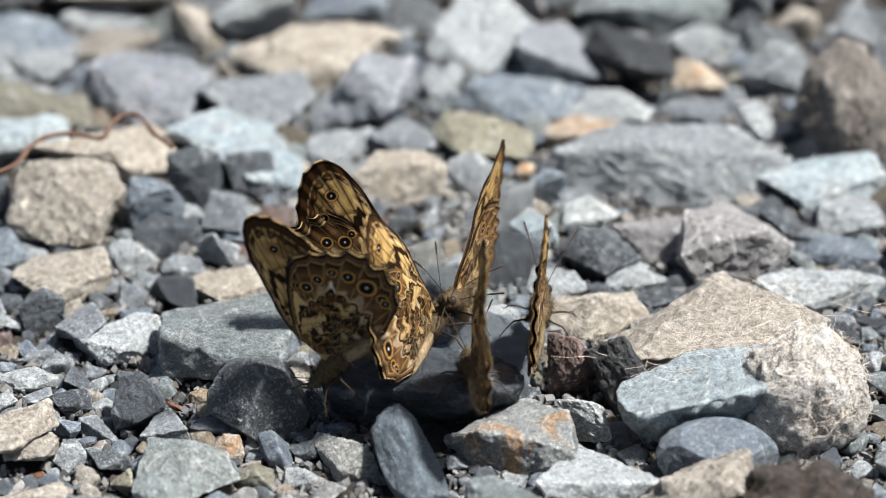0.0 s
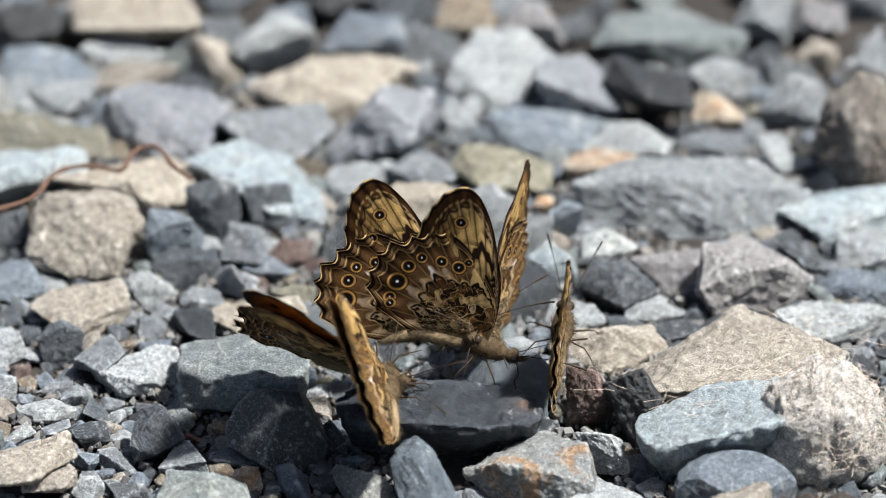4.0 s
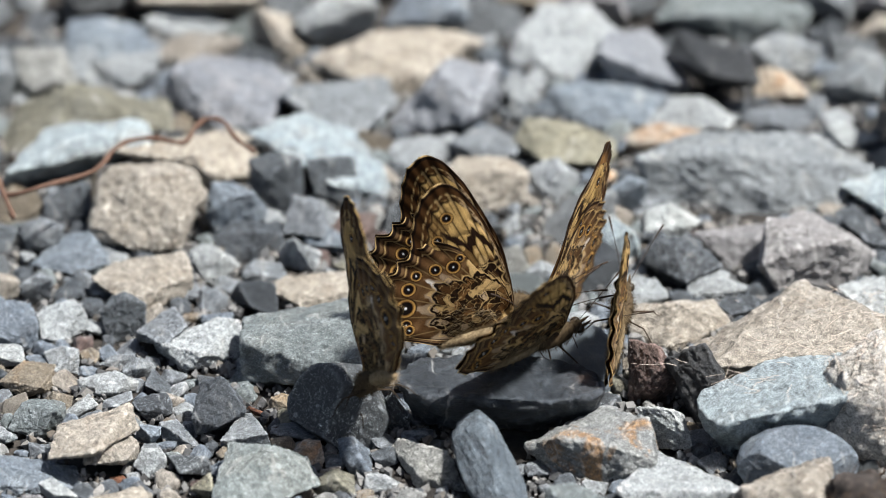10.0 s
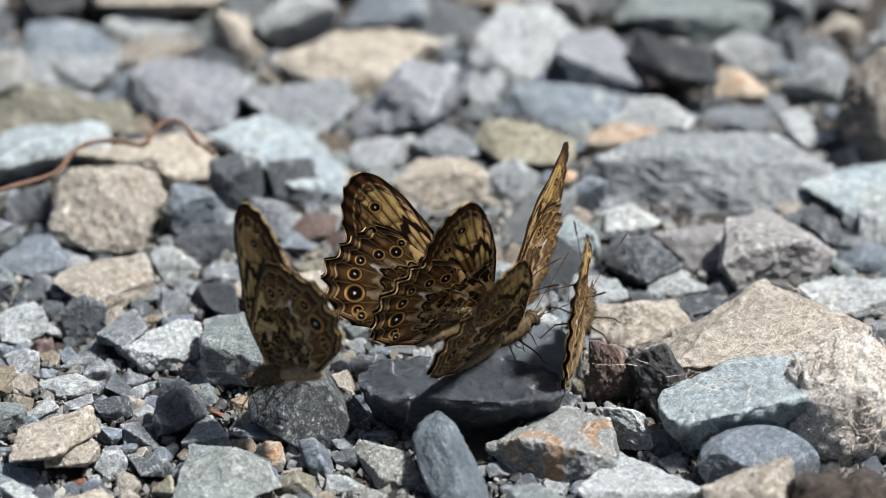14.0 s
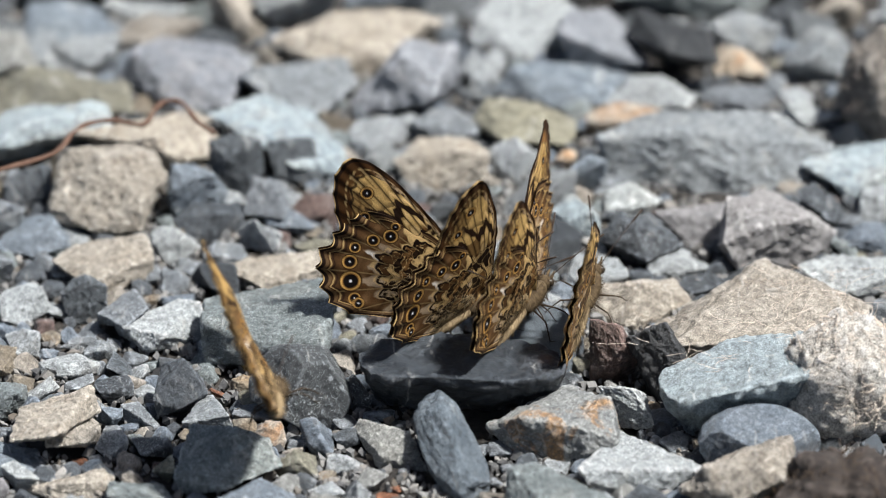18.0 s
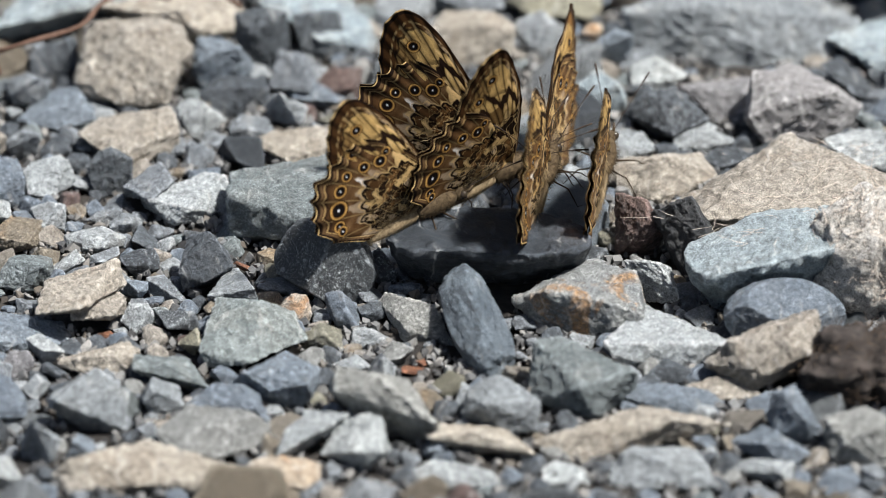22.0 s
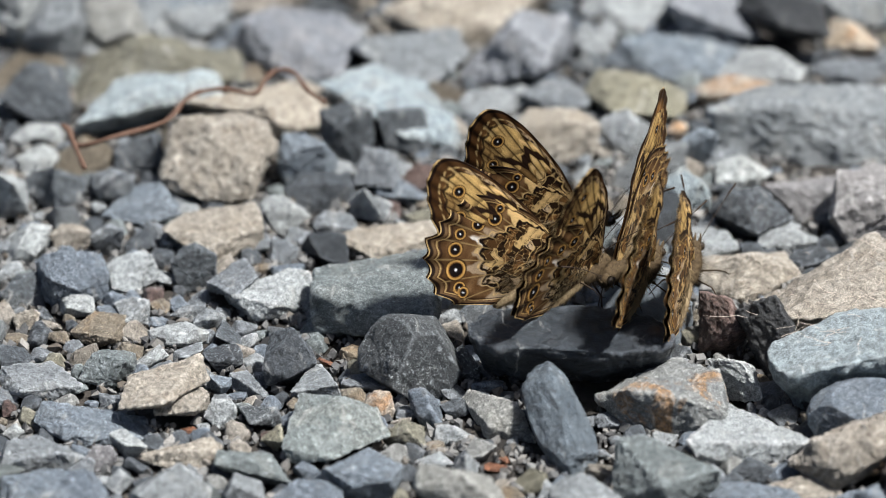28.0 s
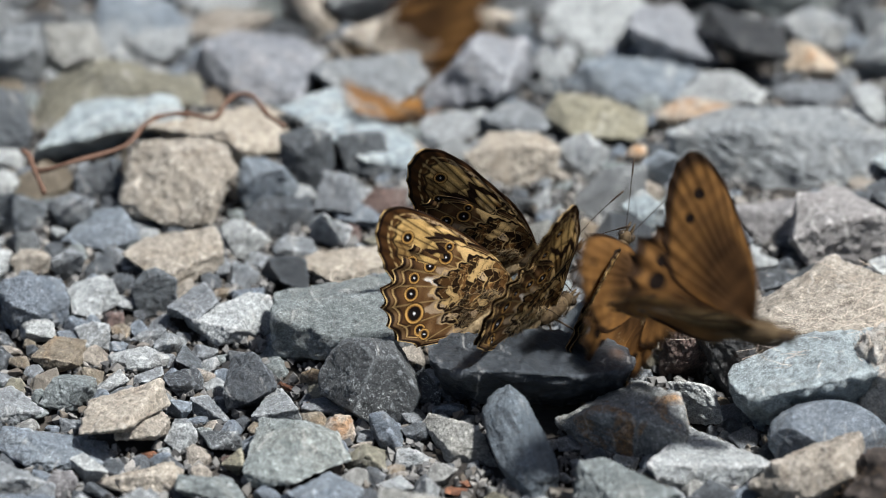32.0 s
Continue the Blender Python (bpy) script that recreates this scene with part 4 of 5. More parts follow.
def wing_mat():
    m, nt, bsdf = base_mat("wing_scales", 0.62)
    bsdf.inputs["Specular IOR Level"].default_value = 0.12
    at = nt.nodes.new("ShaderNodeAttribute")
    at.attribute_name = "pattern"
    tc = nt.nodes.new("ShaderNodeTexCoord")
    fine = noise_at(nt, 5000, 3, 0.7, tc.outputs["Object"])
    c = mix(nt, "MULTIPLY", 1.0, at.outputs["Color"], ramp(nt, fine, 0.25, 0.8, (0.7, 0.7, 0.7), (1.35, 1.35, 1.35)))
    nt.links.new(c, bsdf.inputs["Base Color"])
    tr = nt.nodes.new("ShaderNodeBsdfTranslucent")
    nt.links.new(mix(nt, "MULTIPLY", 1.0, c, (1.15, 0.93, 0.62)), tr.inputs["Color"])
    sh = nt.nodes.new("ShaderNodeMixShader")
    sh.inputs[0].default_value = 0.27
    nt.links.new(bsdf.outputs[0], sh.inputs[1])
    nt.links.new(tr.outputs[0], sh.inputs[2])
    nt.links.new(sh.outputs[0], nt.nodes["Material Output"].inputs[0])
    return m


def upper_colours(kind, th, rho, r):
    """Upper side: warm brown, ochre patches towards the margin, dark border and spots."""
    x, z = r * np.cos(np.radians(th)), r * np.sin(np.radians(th))
    cloud = np.clip(0.5 + 0.5 * wob(x * 0.5, z * 0.5, 1.1), 0, 1)[:, None]
    out = step(rho, 0.5, 0.75)[:, None]
    col = np.array((0.075, 0.038, 0.015)) * (1 - 0.5 * cloud) + np.array((0.2, 0.1, 0.03)) * out * (0.35 + 0.65 * cloud)
    edge = step(rho, 0.9, 0.95)[:, None]
    col = col * (1 - edge) + np.array((0.03, 0.016, 0.008)) * edge
    for t, rad, s in (FORE_EYES if kind == "fore" else HIND_EYES):
        d = np.hypot(x - rad * math.cos(radians(t)), z - rad * math.sin(radians(t))) / s
        f = step(0.8 - d, 0, 0.15)[:, None]
        col = col * (1 - f) + np.array((0.012, 0.008, 0.006)) * f
    return col


def wing_mesh(kind, mat, side):
    """A thin wing with raised veins, worked out as a fan of rays from the hinge; side: 1 for a left wing, -1 for a right one."""
    radius, t0, t1, veins = (FORE, 89, 167, FORE_VEINS) if kind == "fore" else (HIND, 95, 214, HIND_VEINS)
    na, nr = (210, 190) if kind == "fore" else (270, 170)
    th, rho = np.meshgrid(np.linspace(t0, t1, na), np.linspace(0.02, 1, nr), indexing="ij")
    th, rho = th.ravel(), rho.ravel()
    r = radius(th) * rho
    x, z = r * np.cos(np.radians(th)), r * np.sin(np.radians(th))
    seg = np.interp(th, veins, range(len(veins))) % 1
    y = (0.02 * step(rho, 0.15, 0.5) + (0.07 if kind == "fore" else 0.26) * step(rho, 0.72, 1.0) ** 1.5) * np.sin(2 * np.pi * seg) + 0.5 * (rho ** 2) * np.sin(np.radians((th - t0) * 2.2)) + 0.25 * np.sin(r * 0.35 + th * 0.05)
    n = len(th)
    vs = [(a * 0.001, (b + s * 0.05) / 1000, c * 0.001) for s in (1, -1) for a, b, c in zip(x, y, z)]
    fs = []
    for i in range(na - 1):
        for j in range(nr - 1):
            q = (i * nr + j, (i + 1) * nr + j, (i + 1) * nr + j + 1, i * nr + j + 1)
            fs.append(q)
            fs.append(tuple(n + k for k in reversed(q)))
    rim = [i * nr + nr - 1 for i in range(na)]
    rim = list(range(nr)) + rim[1:] + [(na - 1) * nr + j for j in range(nr - 2, -1, -1)]
    for a, b in zip(rim, rim[1:]):
        fs.append((a, b, n + b, n + a))
    me = bpy.data.meshes.new(kind + "wing")
    me.from_pydata(vs, [], fs)
    col = wing_colours(kind, th, rho, r)
    attr = me.color_attributes.new("pattern", "FLOAT_COLOR", "POINT")
    rgba = np.ones((2 * n, 4), np.float32)
    under, upper = np.clip(col, 0, 1), np.clip(upper_colours(kind, th, rho, r), 0, 1)
    rgba[:n, :3], rgba[n:, :3] = (under, upper) if side > 0 else (upper, under)
    attr.data.foreach_set("color", rgba.ravel())
    me.materials.append(mat)
    me.polygons.foreach_set("use_smooth", [True] * len(me.polygons))
    return me


def tube(bm, pts, rads, sides=6):
    """A closed tube along pts with a radius at each."""
    rings = []
    pts = [Vector(p) for p in pts]
    for i, p in enumerate(pts):
        d = (pts[min(i + 1, len(pts) - 1)] - pts[max(i - 1, 0)]).normalized()
        u = d.cross(Vector((0.31, 0.93, 0.2))).normalized()
        w = d.cross(u)
        rings.append([bm.verts.new(p + (u * math.cos(2 * math.pi * k / sides) + w * math.sin(2 * math.pi * k / sides)) * rads[i]) for k in range(sides)])
    for a, b in zip(rings, rings[1:]):
        for k in range(sides):
            bm.faces.new((a[k], a[(k + 1) % sides], b[(k + 1) % sides], b[k]))
    bm.faces.new(rings[0][::-1])
    bm.faces.new(rings[-1])


def hairs(bm, r, n, place, length, rad):
    """Short tapering hairs; place() gives a root and a direction."""
    for _ in range(n):
        p, d = place(r)
        d = (d + Vector((r.uniform(-0.4, 0.4), r.uniform(-0.4, 0.4), r.uniform(-0.3, 0.4)))).normalized()
        l = length * r.uniform(0.6, 1.3)
        u = d.orthogonal().normalized() * rad
        w = d.cross(u)
        a = [bm.verts.new(p + u), bm.verts.new(p - u * 0.5 + w * 0.87), bm.verts.new(p - u * 0.5 - w * 0.87)]
        tip = bm.verts.new(p + d * l)
        for k in range(3):
            bm.faces.new((a[k], a[(k + 1) % 3], tip))


def fuzz_mat(name, c1, c2):
    m, nt, bsdf = base_mat(name, 0.85)
    bsdf.inputs["Specular IOR Level"].default_value = 0.15
    tc = nt.nodes.new("ShaderNodeTexCoord")
    f = noise_at(nt, 1500, 4, 0.7, tc.outputs["Object"])
    nt.links.new(ramp(nt, f, 0.3, 0.7, c1, c2), bsdf.inputs["Base Color"])
    return m


def part(name, bm, mat, parent, label=""):
    me = bpy.data.meshes.new(name)
    bmesh.ops.recalc_face_normals(bm, faces=bm.faces)
    for f in bm.faces:
        f.smooth = True
    bm.to_mesh(me)
    bm.free()
    me.materials.append(mat)
    ob = new(name, me)
    ob.parent = parent
    return tagged(ob, label)


def butterfly():
    """Brown satyr butterfly at the hinge of its wings: head along +x, wings shut upwards."""
    root = new("butterfly")
    fur = fuzz_mat("body_fur", (0.03, 0.02, 0.011), (0.11, 0.078, 0.043))
    belly = fuzz_mat("abdomen_fur", (0.13, 0.09, 0.048), (0.34, 0.26, 0.155))
    chitin = fuzz_mat("leg_chitin", (0.025, 0.017, 0.01), (0.055, 0.038, 0.024))
    dark = fuzz_mat("feeler_dark", (0.018, 0.012, 0.009), (0.05, 0.035, 0.025))
    eye_m, nt, bsdf = base_mat("eye_gloss", 0.15)
    bsdf.inputs["Base Color"].default_value = (0.03, 0.022, 0.015, 1)
    r = random.Random(3)
    mm = 0.001
    bm = bmesh.new()
    prof = [(-4.2, 0.8), (-3.2, 1.5), (-1.2, 1.9), (1.2, 1.9), (3, 1.5), (4, 0.9)]
    tube(bm, [(x * mm, 0, (-1.6 - 0.02 * x * x) * mm) for x, _ in prof], [q * mm for _, q in prof], 14)

    def on_thorax(r):
        a, x = r.uniform(0, 6.28), r.uniform(-3.8, 3.4)
        q = np.interp(x, [p[0] for p in prof], [p[1] for p in prof])
        d = Vector((-0.5, math.cos(a), math.sin(a)))
        return Vector((x, math.cos(a) * q, -1.6 + math.sin(a) * q)) * mm, d
    hairs(bm, r, 700, on_thorax, 1.0 * mm, 0.035 * mm)
    part("thorax", bm, fur, root, "furry brown thorax")
    bm = bmesh.new()
    ab = [(-3.6, -1.9, 1.1), (-5.5, -2.1, 1.25), (-8, -2.4, 1.3), (-10.5, -2.8, 1.1), (-12.5, -3.2, 0.75), (-13.4, -3.4, 0.3)]
    tube(bm, [(x * mm, 0, z * mm) for x, z, _ in ab], [q * mm for _, _, q in ab], 12)

    def on_abdomen(r):
        a, x = r.uniform(0, 6.28), r.uniform(-13, -4)
        q = np.interp(-x, [-p[0] for p in ab], [p[2] for p in ab])
        z = np.interp(-x, [-p[0] for p in ab], [p[1] for p in ab])
        return Vector((x, math.cos(a) * q, z + math.sin(a) * q)) * mm, Vector((-1.2, math.cos(a), math.sin(a)))
    hairs(bm, r, 500, on_abdomen, 0.7 * mm, 0.03 * mm)
    part("abdomen", bm, belly, root, "pale furry abdomen")
    bm = bmesh.new()
    bmesh.ops.create_uvsphere(bm, u_segments=14, v_segments=10, radius=1.25 * mm, matrix=pose(4.9 * mm, 0, -1.9 * mm))

    def on_head(r):
        a = r.uniform(0, 6.28)
        d = Vector((r.uniform(-0.3, 1), math.cos(a), math.sin(a))).normalized()
        return Vector((4.9, 0, -1.9)) * mm + d * 1.2 * mm, d
    hairs(bm, r, 160, on_head, 0.9 * mm, 0.03 * mm)
    head = part("head", bm, fur, root)
    for s in (1, -1):
        bm = bmesh.new()
        bmesh.ops.create_uvsphere(bm, u_segments=14, v_segments=10, radius=0.8 * mm, matrix=pose(5.25 * mm, s * 0.8 * mm, -1.75 * mm))
        part("eye", bm, eye_m, head, "glossy dark eye")
        bm = bmesh.new()
        k = [(5.6 + 11 * u, s * (0.5 + 4.2 * u), -1.2 + 6.2 * u - 2.0 * u * u) for u in np.linspace(0, 1, 12)]
        tube(bm, [tuple(c * mm for c in p) for p in k], [(0.07 if i < 9 else 0.17) * mm for i in range(12)], 6)
        part("antenna", bm, dark, head, "thin dark clubbed antenna")
        bm = bmesh.new()
        tube(bm, [(5.6 * mm, s * 0.4 * mm, -2.2 * mm), (6.9 * mm, s * 0.45 * mm, -1.7 * mm), (7.6 * mm, s * 0.4 * mm, -1.0 * mm)], [0.3 * mm, 0.28 * mm, 0.08 * mm], 6)
        part("palp", bm, fur, head)
        for x0, x1 in ((0.6, 3.4), (-1.4, -4.0)):
            bm = bmesh.new()
            tube(bm, [tuple(c * mm for c in p) for p in ((x0, s * 1.2, -3.0), (x0 + (x1 - x0) * 0.4, s * 4.2, -3.3), (x0 + (x1 - x0) * 0.8, s * 5.4, -4.4), (x1, s * 6.2, -5.6), (x1 + 0.8, s * 6.8, -5.9))], [0.18 * mm, 0.15 * mm, 0.11 * mm, 0.08 * mm, 0.06 * mm], 6)
            part("leg", bm, chitin, root, "slender tan leg")
    bm = bmesh.new()
    tube(bm, [(5.9 * mm, 0, -2.6 * mm), (7.2 * mm, 0, -5 * mm), (7.0 * mm, 0, -6.5 * mm), (7.8 * mm, 0, -8 * mm)], [0.1 * mm] * 4, 6)
    part("proboscis", bm, dark, head)
    mat = wing_mat()
    wing_fur = fuzz_mat("wing_fur", (0.12, 0.082, 0.042), (0.36, 0.27, 0.155))
    meshes = {(k, s): wing_mesh(k, mat, s) for k in ("fore", "hind") for s in (1, -1)}
    for s in (1, -1):
        for k in ("fore", "hind"):
            w = new(k + "wing", meshes[(k, s)])
            w.parent = root
            w.matrix_basis = pose(0, s * (0.25 if k == "fore" else 0.4) * mm, 0, -s * 4, 0, 0)
            w["side"] = s
            if k == "hind":
                bm = bmesh.new()

                def on_base(r):
                    t, d = radians(r.uniform(150, 207)), r.triangular(2, 15, 5)
                    d = min(d, float(HIND(np.array([math.degrees(t)]))[0]) - 0.8)
                    return Vector((d * math.cos(t), s * 0.1, d * math.sin(t))) * mm, Vector((math.cos(t), s * 0.35, math.sin(t) - 0.25))
                hairs(bm, r, 420, on_base, 2.2 * mm, 0.035 * mm)
                part("wing_hair", bm, wing_fur, w, "long pale hairs on the wing base")
            tagged(w, "brown and cream forewing with ringed eyespots" if k == "fore" else "scalloped brown hindwing with a row of eyespots")
    return tagged(root, "brown and cream satyr butterfly feeding on the stones", "butterfly", "butterflies")


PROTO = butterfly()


# ---- dry stem, animal droppings with matted hair, fibres ----
def stem():
    bm = bmesh.new()
    pts = [(-0.0823, 0.0323, 0.0135), (-0.0837, 0.0376, 0.0135), (-0.0855, 0.0440, 0.0135), (-0.0867, 0.0467, 0.0135), (-0.0854, 0.0448, 0.0135), (-0.0836, 0.0398, 0.0135), (-0.0777, 0.0394, 0.0155), (-0.0691, 0.0447, 0.0155), (-0.0660, 0.0517, 0.0155), (-0.0632, 0.0550, 0.0155), (-0.0588, 0.0560, 0.0155), (-0.0538, 0.0545, 0.0155), (-0.0520, 0.0596, 0.0155), (-0.0500, 0.0627, 0.0155), (-0.0470, 0.0616, 0.0155), (-0.0446, 0.0558, 0.0155), (-0.0408, 0.0509, 0.0155)]
    fine = []
    for a, b, c, d in zip([pts[0]] + pts[:-2], pts[:-1], pts[1:], pts[2:] + [pts[-1]]):
        a, b, c, d = Vector(a), Vector(b), Vector(c), Vector(d)
        for u in (0, 0.25, 0.5, 0.75):
            fine.append(0.5 * (2 * b + (c - a) * u + (2 * a - 5 * b + 4 * c - d) * u * u + (3 * b - a - 3 * c + d) * u ** 3))
    tube(bm, fine, [0.00042 + 0.00009 * math.sin(i * 1.3) for i in range(len(fine))], 8)
    me = bpy.data.meshes.new("dry_stem")
    for f in bm.faces:
        f.smooth = True
    bm.to_mesh(me)
    bm.free()
    me.materials.append(fuzz_mat("stem_bark", (0.06, 0.035, 0.025), (0.15, 0.09, 0.065)))
    tagged(new("dry_stem", me), "curled dry reddish-brown plant stem lying over stones", "stem")


stem()


def strand(bm, r, p, d, length, rad, curl):
    pts = [Vector(p)]
    d = Vector(d).normalized()
    for _ in range(5):
        d = (d + Vector((r.uniform(-1, 1), r.uniform(-1, 1), r.uniform(-1, 0.9))) * curl).normalized()
        pts.append(pts[-1] + d * length / 5)
    tube(bm, pts, [rad, rad, rad, rad * 0.9, rad * 0.7, rad * 0.3], 3)


HAIR_PALE = fuzz_mat("matted_hair_pale", (0.46, 0.385, 0.32), (0.7, 0.615, 0.53))
HAIR_DARK = fuzz_mat("matted_hair_dark", (0.05, 0.035, 0.025), (0.16, 0.115, 0.08))
HAIR_MID = fuzz_mat("matted_hair_mid", (0.22, 0.18, 0.15), (0.5, 0.44, 0.38))
CRUST = stone_mat("dung_dark", (0.018, 0.012, 0.009), (0.05, 0.033, 0.025), (0.1, 0.075, 0.06), vein=0.0, rough=0.85)
CRUST_MID = stone_mat("dung_mid", (0.15, 0.12, 0.1), (0.28, 0.24, 0.2), (0.26, 0.23, 0.2), vein=0.0, rough=0.9)
CRUST_PALE = stone_mat("dung_pale", (0.5, 0.43, 0.365), (0.62, 0.55, 0.47), (0.3, 0.25, 0.2), speck=0.2, vein=0.0, rough=0.9)


def dropping(kind, x, y, z, a, b, c):
    """A weathered dropping: a lumpy crust wrapped in loose hair."""
    text, crust, hair, n, lumps = {"wad": ("pale wad of matted animal hair on the gravel", CRUST_PALE, HAIR_PALE, 700, 1.4),
                            "scatb": ("grey-brown animal dropping with loose hairs", CRUST_MID, HAIR_MID, 260, 1.2),
                            "scatd": ("dark brown animal dropping among the stones", CRUST, HAIR_DARK, 220, 2.2)}[kind]
    root = new("animal_dropping")
    root.location = (x, y, z)
    bm = bmesh.new()
    bmesh.ops.create_icosphere(bm, subdivisions=5, radius=1.0)
    for v in bm.verts:
        q = v.co.normalized()
        k = 1 + lumps * (0.12 * noise.noise(q * 1.8 + Vector((a * 900, 3, 1))) + 0.1 * abs(noise.noise(q * 4.2))) + 0.05 * noise.noise(q * 11) + 0.02 * noise.noise(q * 27)
        k -= (lumps - 1) * 0.22 * math.exp(-((q.x - 0.1) / 0.12) ** 2)
        v.co = Vector((q.x * a, q.y * b, q.z * c)) * k
    part("crust", bm, crust, root)
    bm = bmesh.new()
    r = random.Random(int(a * 1e6))
    for _ in range(n):
        d = Vector((r.gauss(0, 1), r.gauss(0, 1), abs(r.gauss(0, 1)) - 0.25)).normalized()
        p = Vector((d.x * a, d.y * b, d.z * c)) * 1.03
        side = d.cross(Vector((r.gauss(0, 1), r.gauss(0, 1), r.gauss(0, 1)))).normalized() + d * r.uniform(-0.05, 0.1)
        strand(bm, r, p, side, r.uniform(0.0018, 0.0042), 0.00006, 0.6)
    part("hair", bm, hair, root, "loose wispy hairs")
    return tagged(root, text, "dropping")


dropping("scatb", 0.0765, 0.0785, 0.0070, 0.0079, 0.0096, 0.0124)
dropping("wad", 0.0658, -0.0177, 0.0082, 0.0101, 0.0088, 0.0122)
dropping("scatd", 0.0640, -0.0458, 0.0042, 0.0112, 0.0080, 0.0066)


def fibres(x, y, z, spread_x, spread_y, n, seed):
    bm = bmesh.new()
    r = random.Random(seed)
    for _ in range(n):
        p = (r.gauss(0, spread_x), r.gauss(0, spread_y), r.uniform(-0.001, 0.0015))
        strand(bm, r, p, (r.gauss(0, 1), r.gauss(0, 0.6), r.uniform(-0.15, 0.12)), r.uniform(0.003, 0.008), 0.00004, 0.3)
    me = bpy.data.meshes.new("hair_tuft")
    bm.to_mesh(me)
    bm.free()
    me.materials.append(HAIR_PALE)
    ob = new("hair_tuft", me)
    ob.location = (x, y, z)
    tagged(ob, "tuft of pale loose animal hair on a tan stone", "hair tuft", "hair tufts")


fibres(0.0448, -0.0131, 0.0130, 0.0070, 0.0040, 18, 1)
fibres(0.0596, 0.0086, 0.0120, 0.0080, 0.0040, 18, 2)
fibres(0.0535, -0.0066, 0.0135, 0.0080, 0.0040, 14, 3)
fibres(0.0429, -0.0171, 0.0110, 0.0040, 0.0020, 14, 4)
fibres(0.0651, 0.0016, 0.0130, 0.0050, 0.0040, 12, 5)



# ---- movement: each row is seconds, place of the wing hinge in metres, roll, pitch and heading in degrees ----
def rows_of(table):
    return [(t, pose(x, y, z, roll, -pitch, yaw)) for t, x, y, z, yaw, pitch, roll in table]


def flap(insect, spells, rest, swing=((0.0, 0.0),)):
    """Wing strokes: the wings rest at a half-opening and beat during the spells (start, end, rate, least, most).
    swing: seconds and degrees by which the forewings are drawn back over the hindwings."""
    rows = [(0.0, rest)]
    for start, end, rate, lo, hi in spells:
        rows.append((start, rest))
        t, k = start + 0.5 / rate, 0
        while t < end:
            rows.append((t, hi if k % 2 == 0 else lo))
            t, k = t + 0.5 / rate, k + 1
        rows.append((end, rest if end < 32.0 else 0.5 * (lo + hi)))
    if rows[-1][0] < 32.0:
        rows.append((32.0, rest))
    times = sorted({t for t, _ in rows} | {float(t) for t, _ in swing} | {32.0})
    for w in insect.children:
        if "wing" in w.name:
            s, fore = w["side"], w.name.startswith("fore")
            keys = []
            for t in times:
                a = np.interp(t, [q[0] for q in rows], [q[1] for q in rows]) + (0.0 if fore else 0.2)
                back = np.interp(t, [q[0] for q in swing], [q[1] for q in swing]) if fore else 0.0
                keys.append((t, pose(0, s * (0.00025 if fore else 0.0004), 0, -s * a, -back, 0)))
            walk(w, keys)


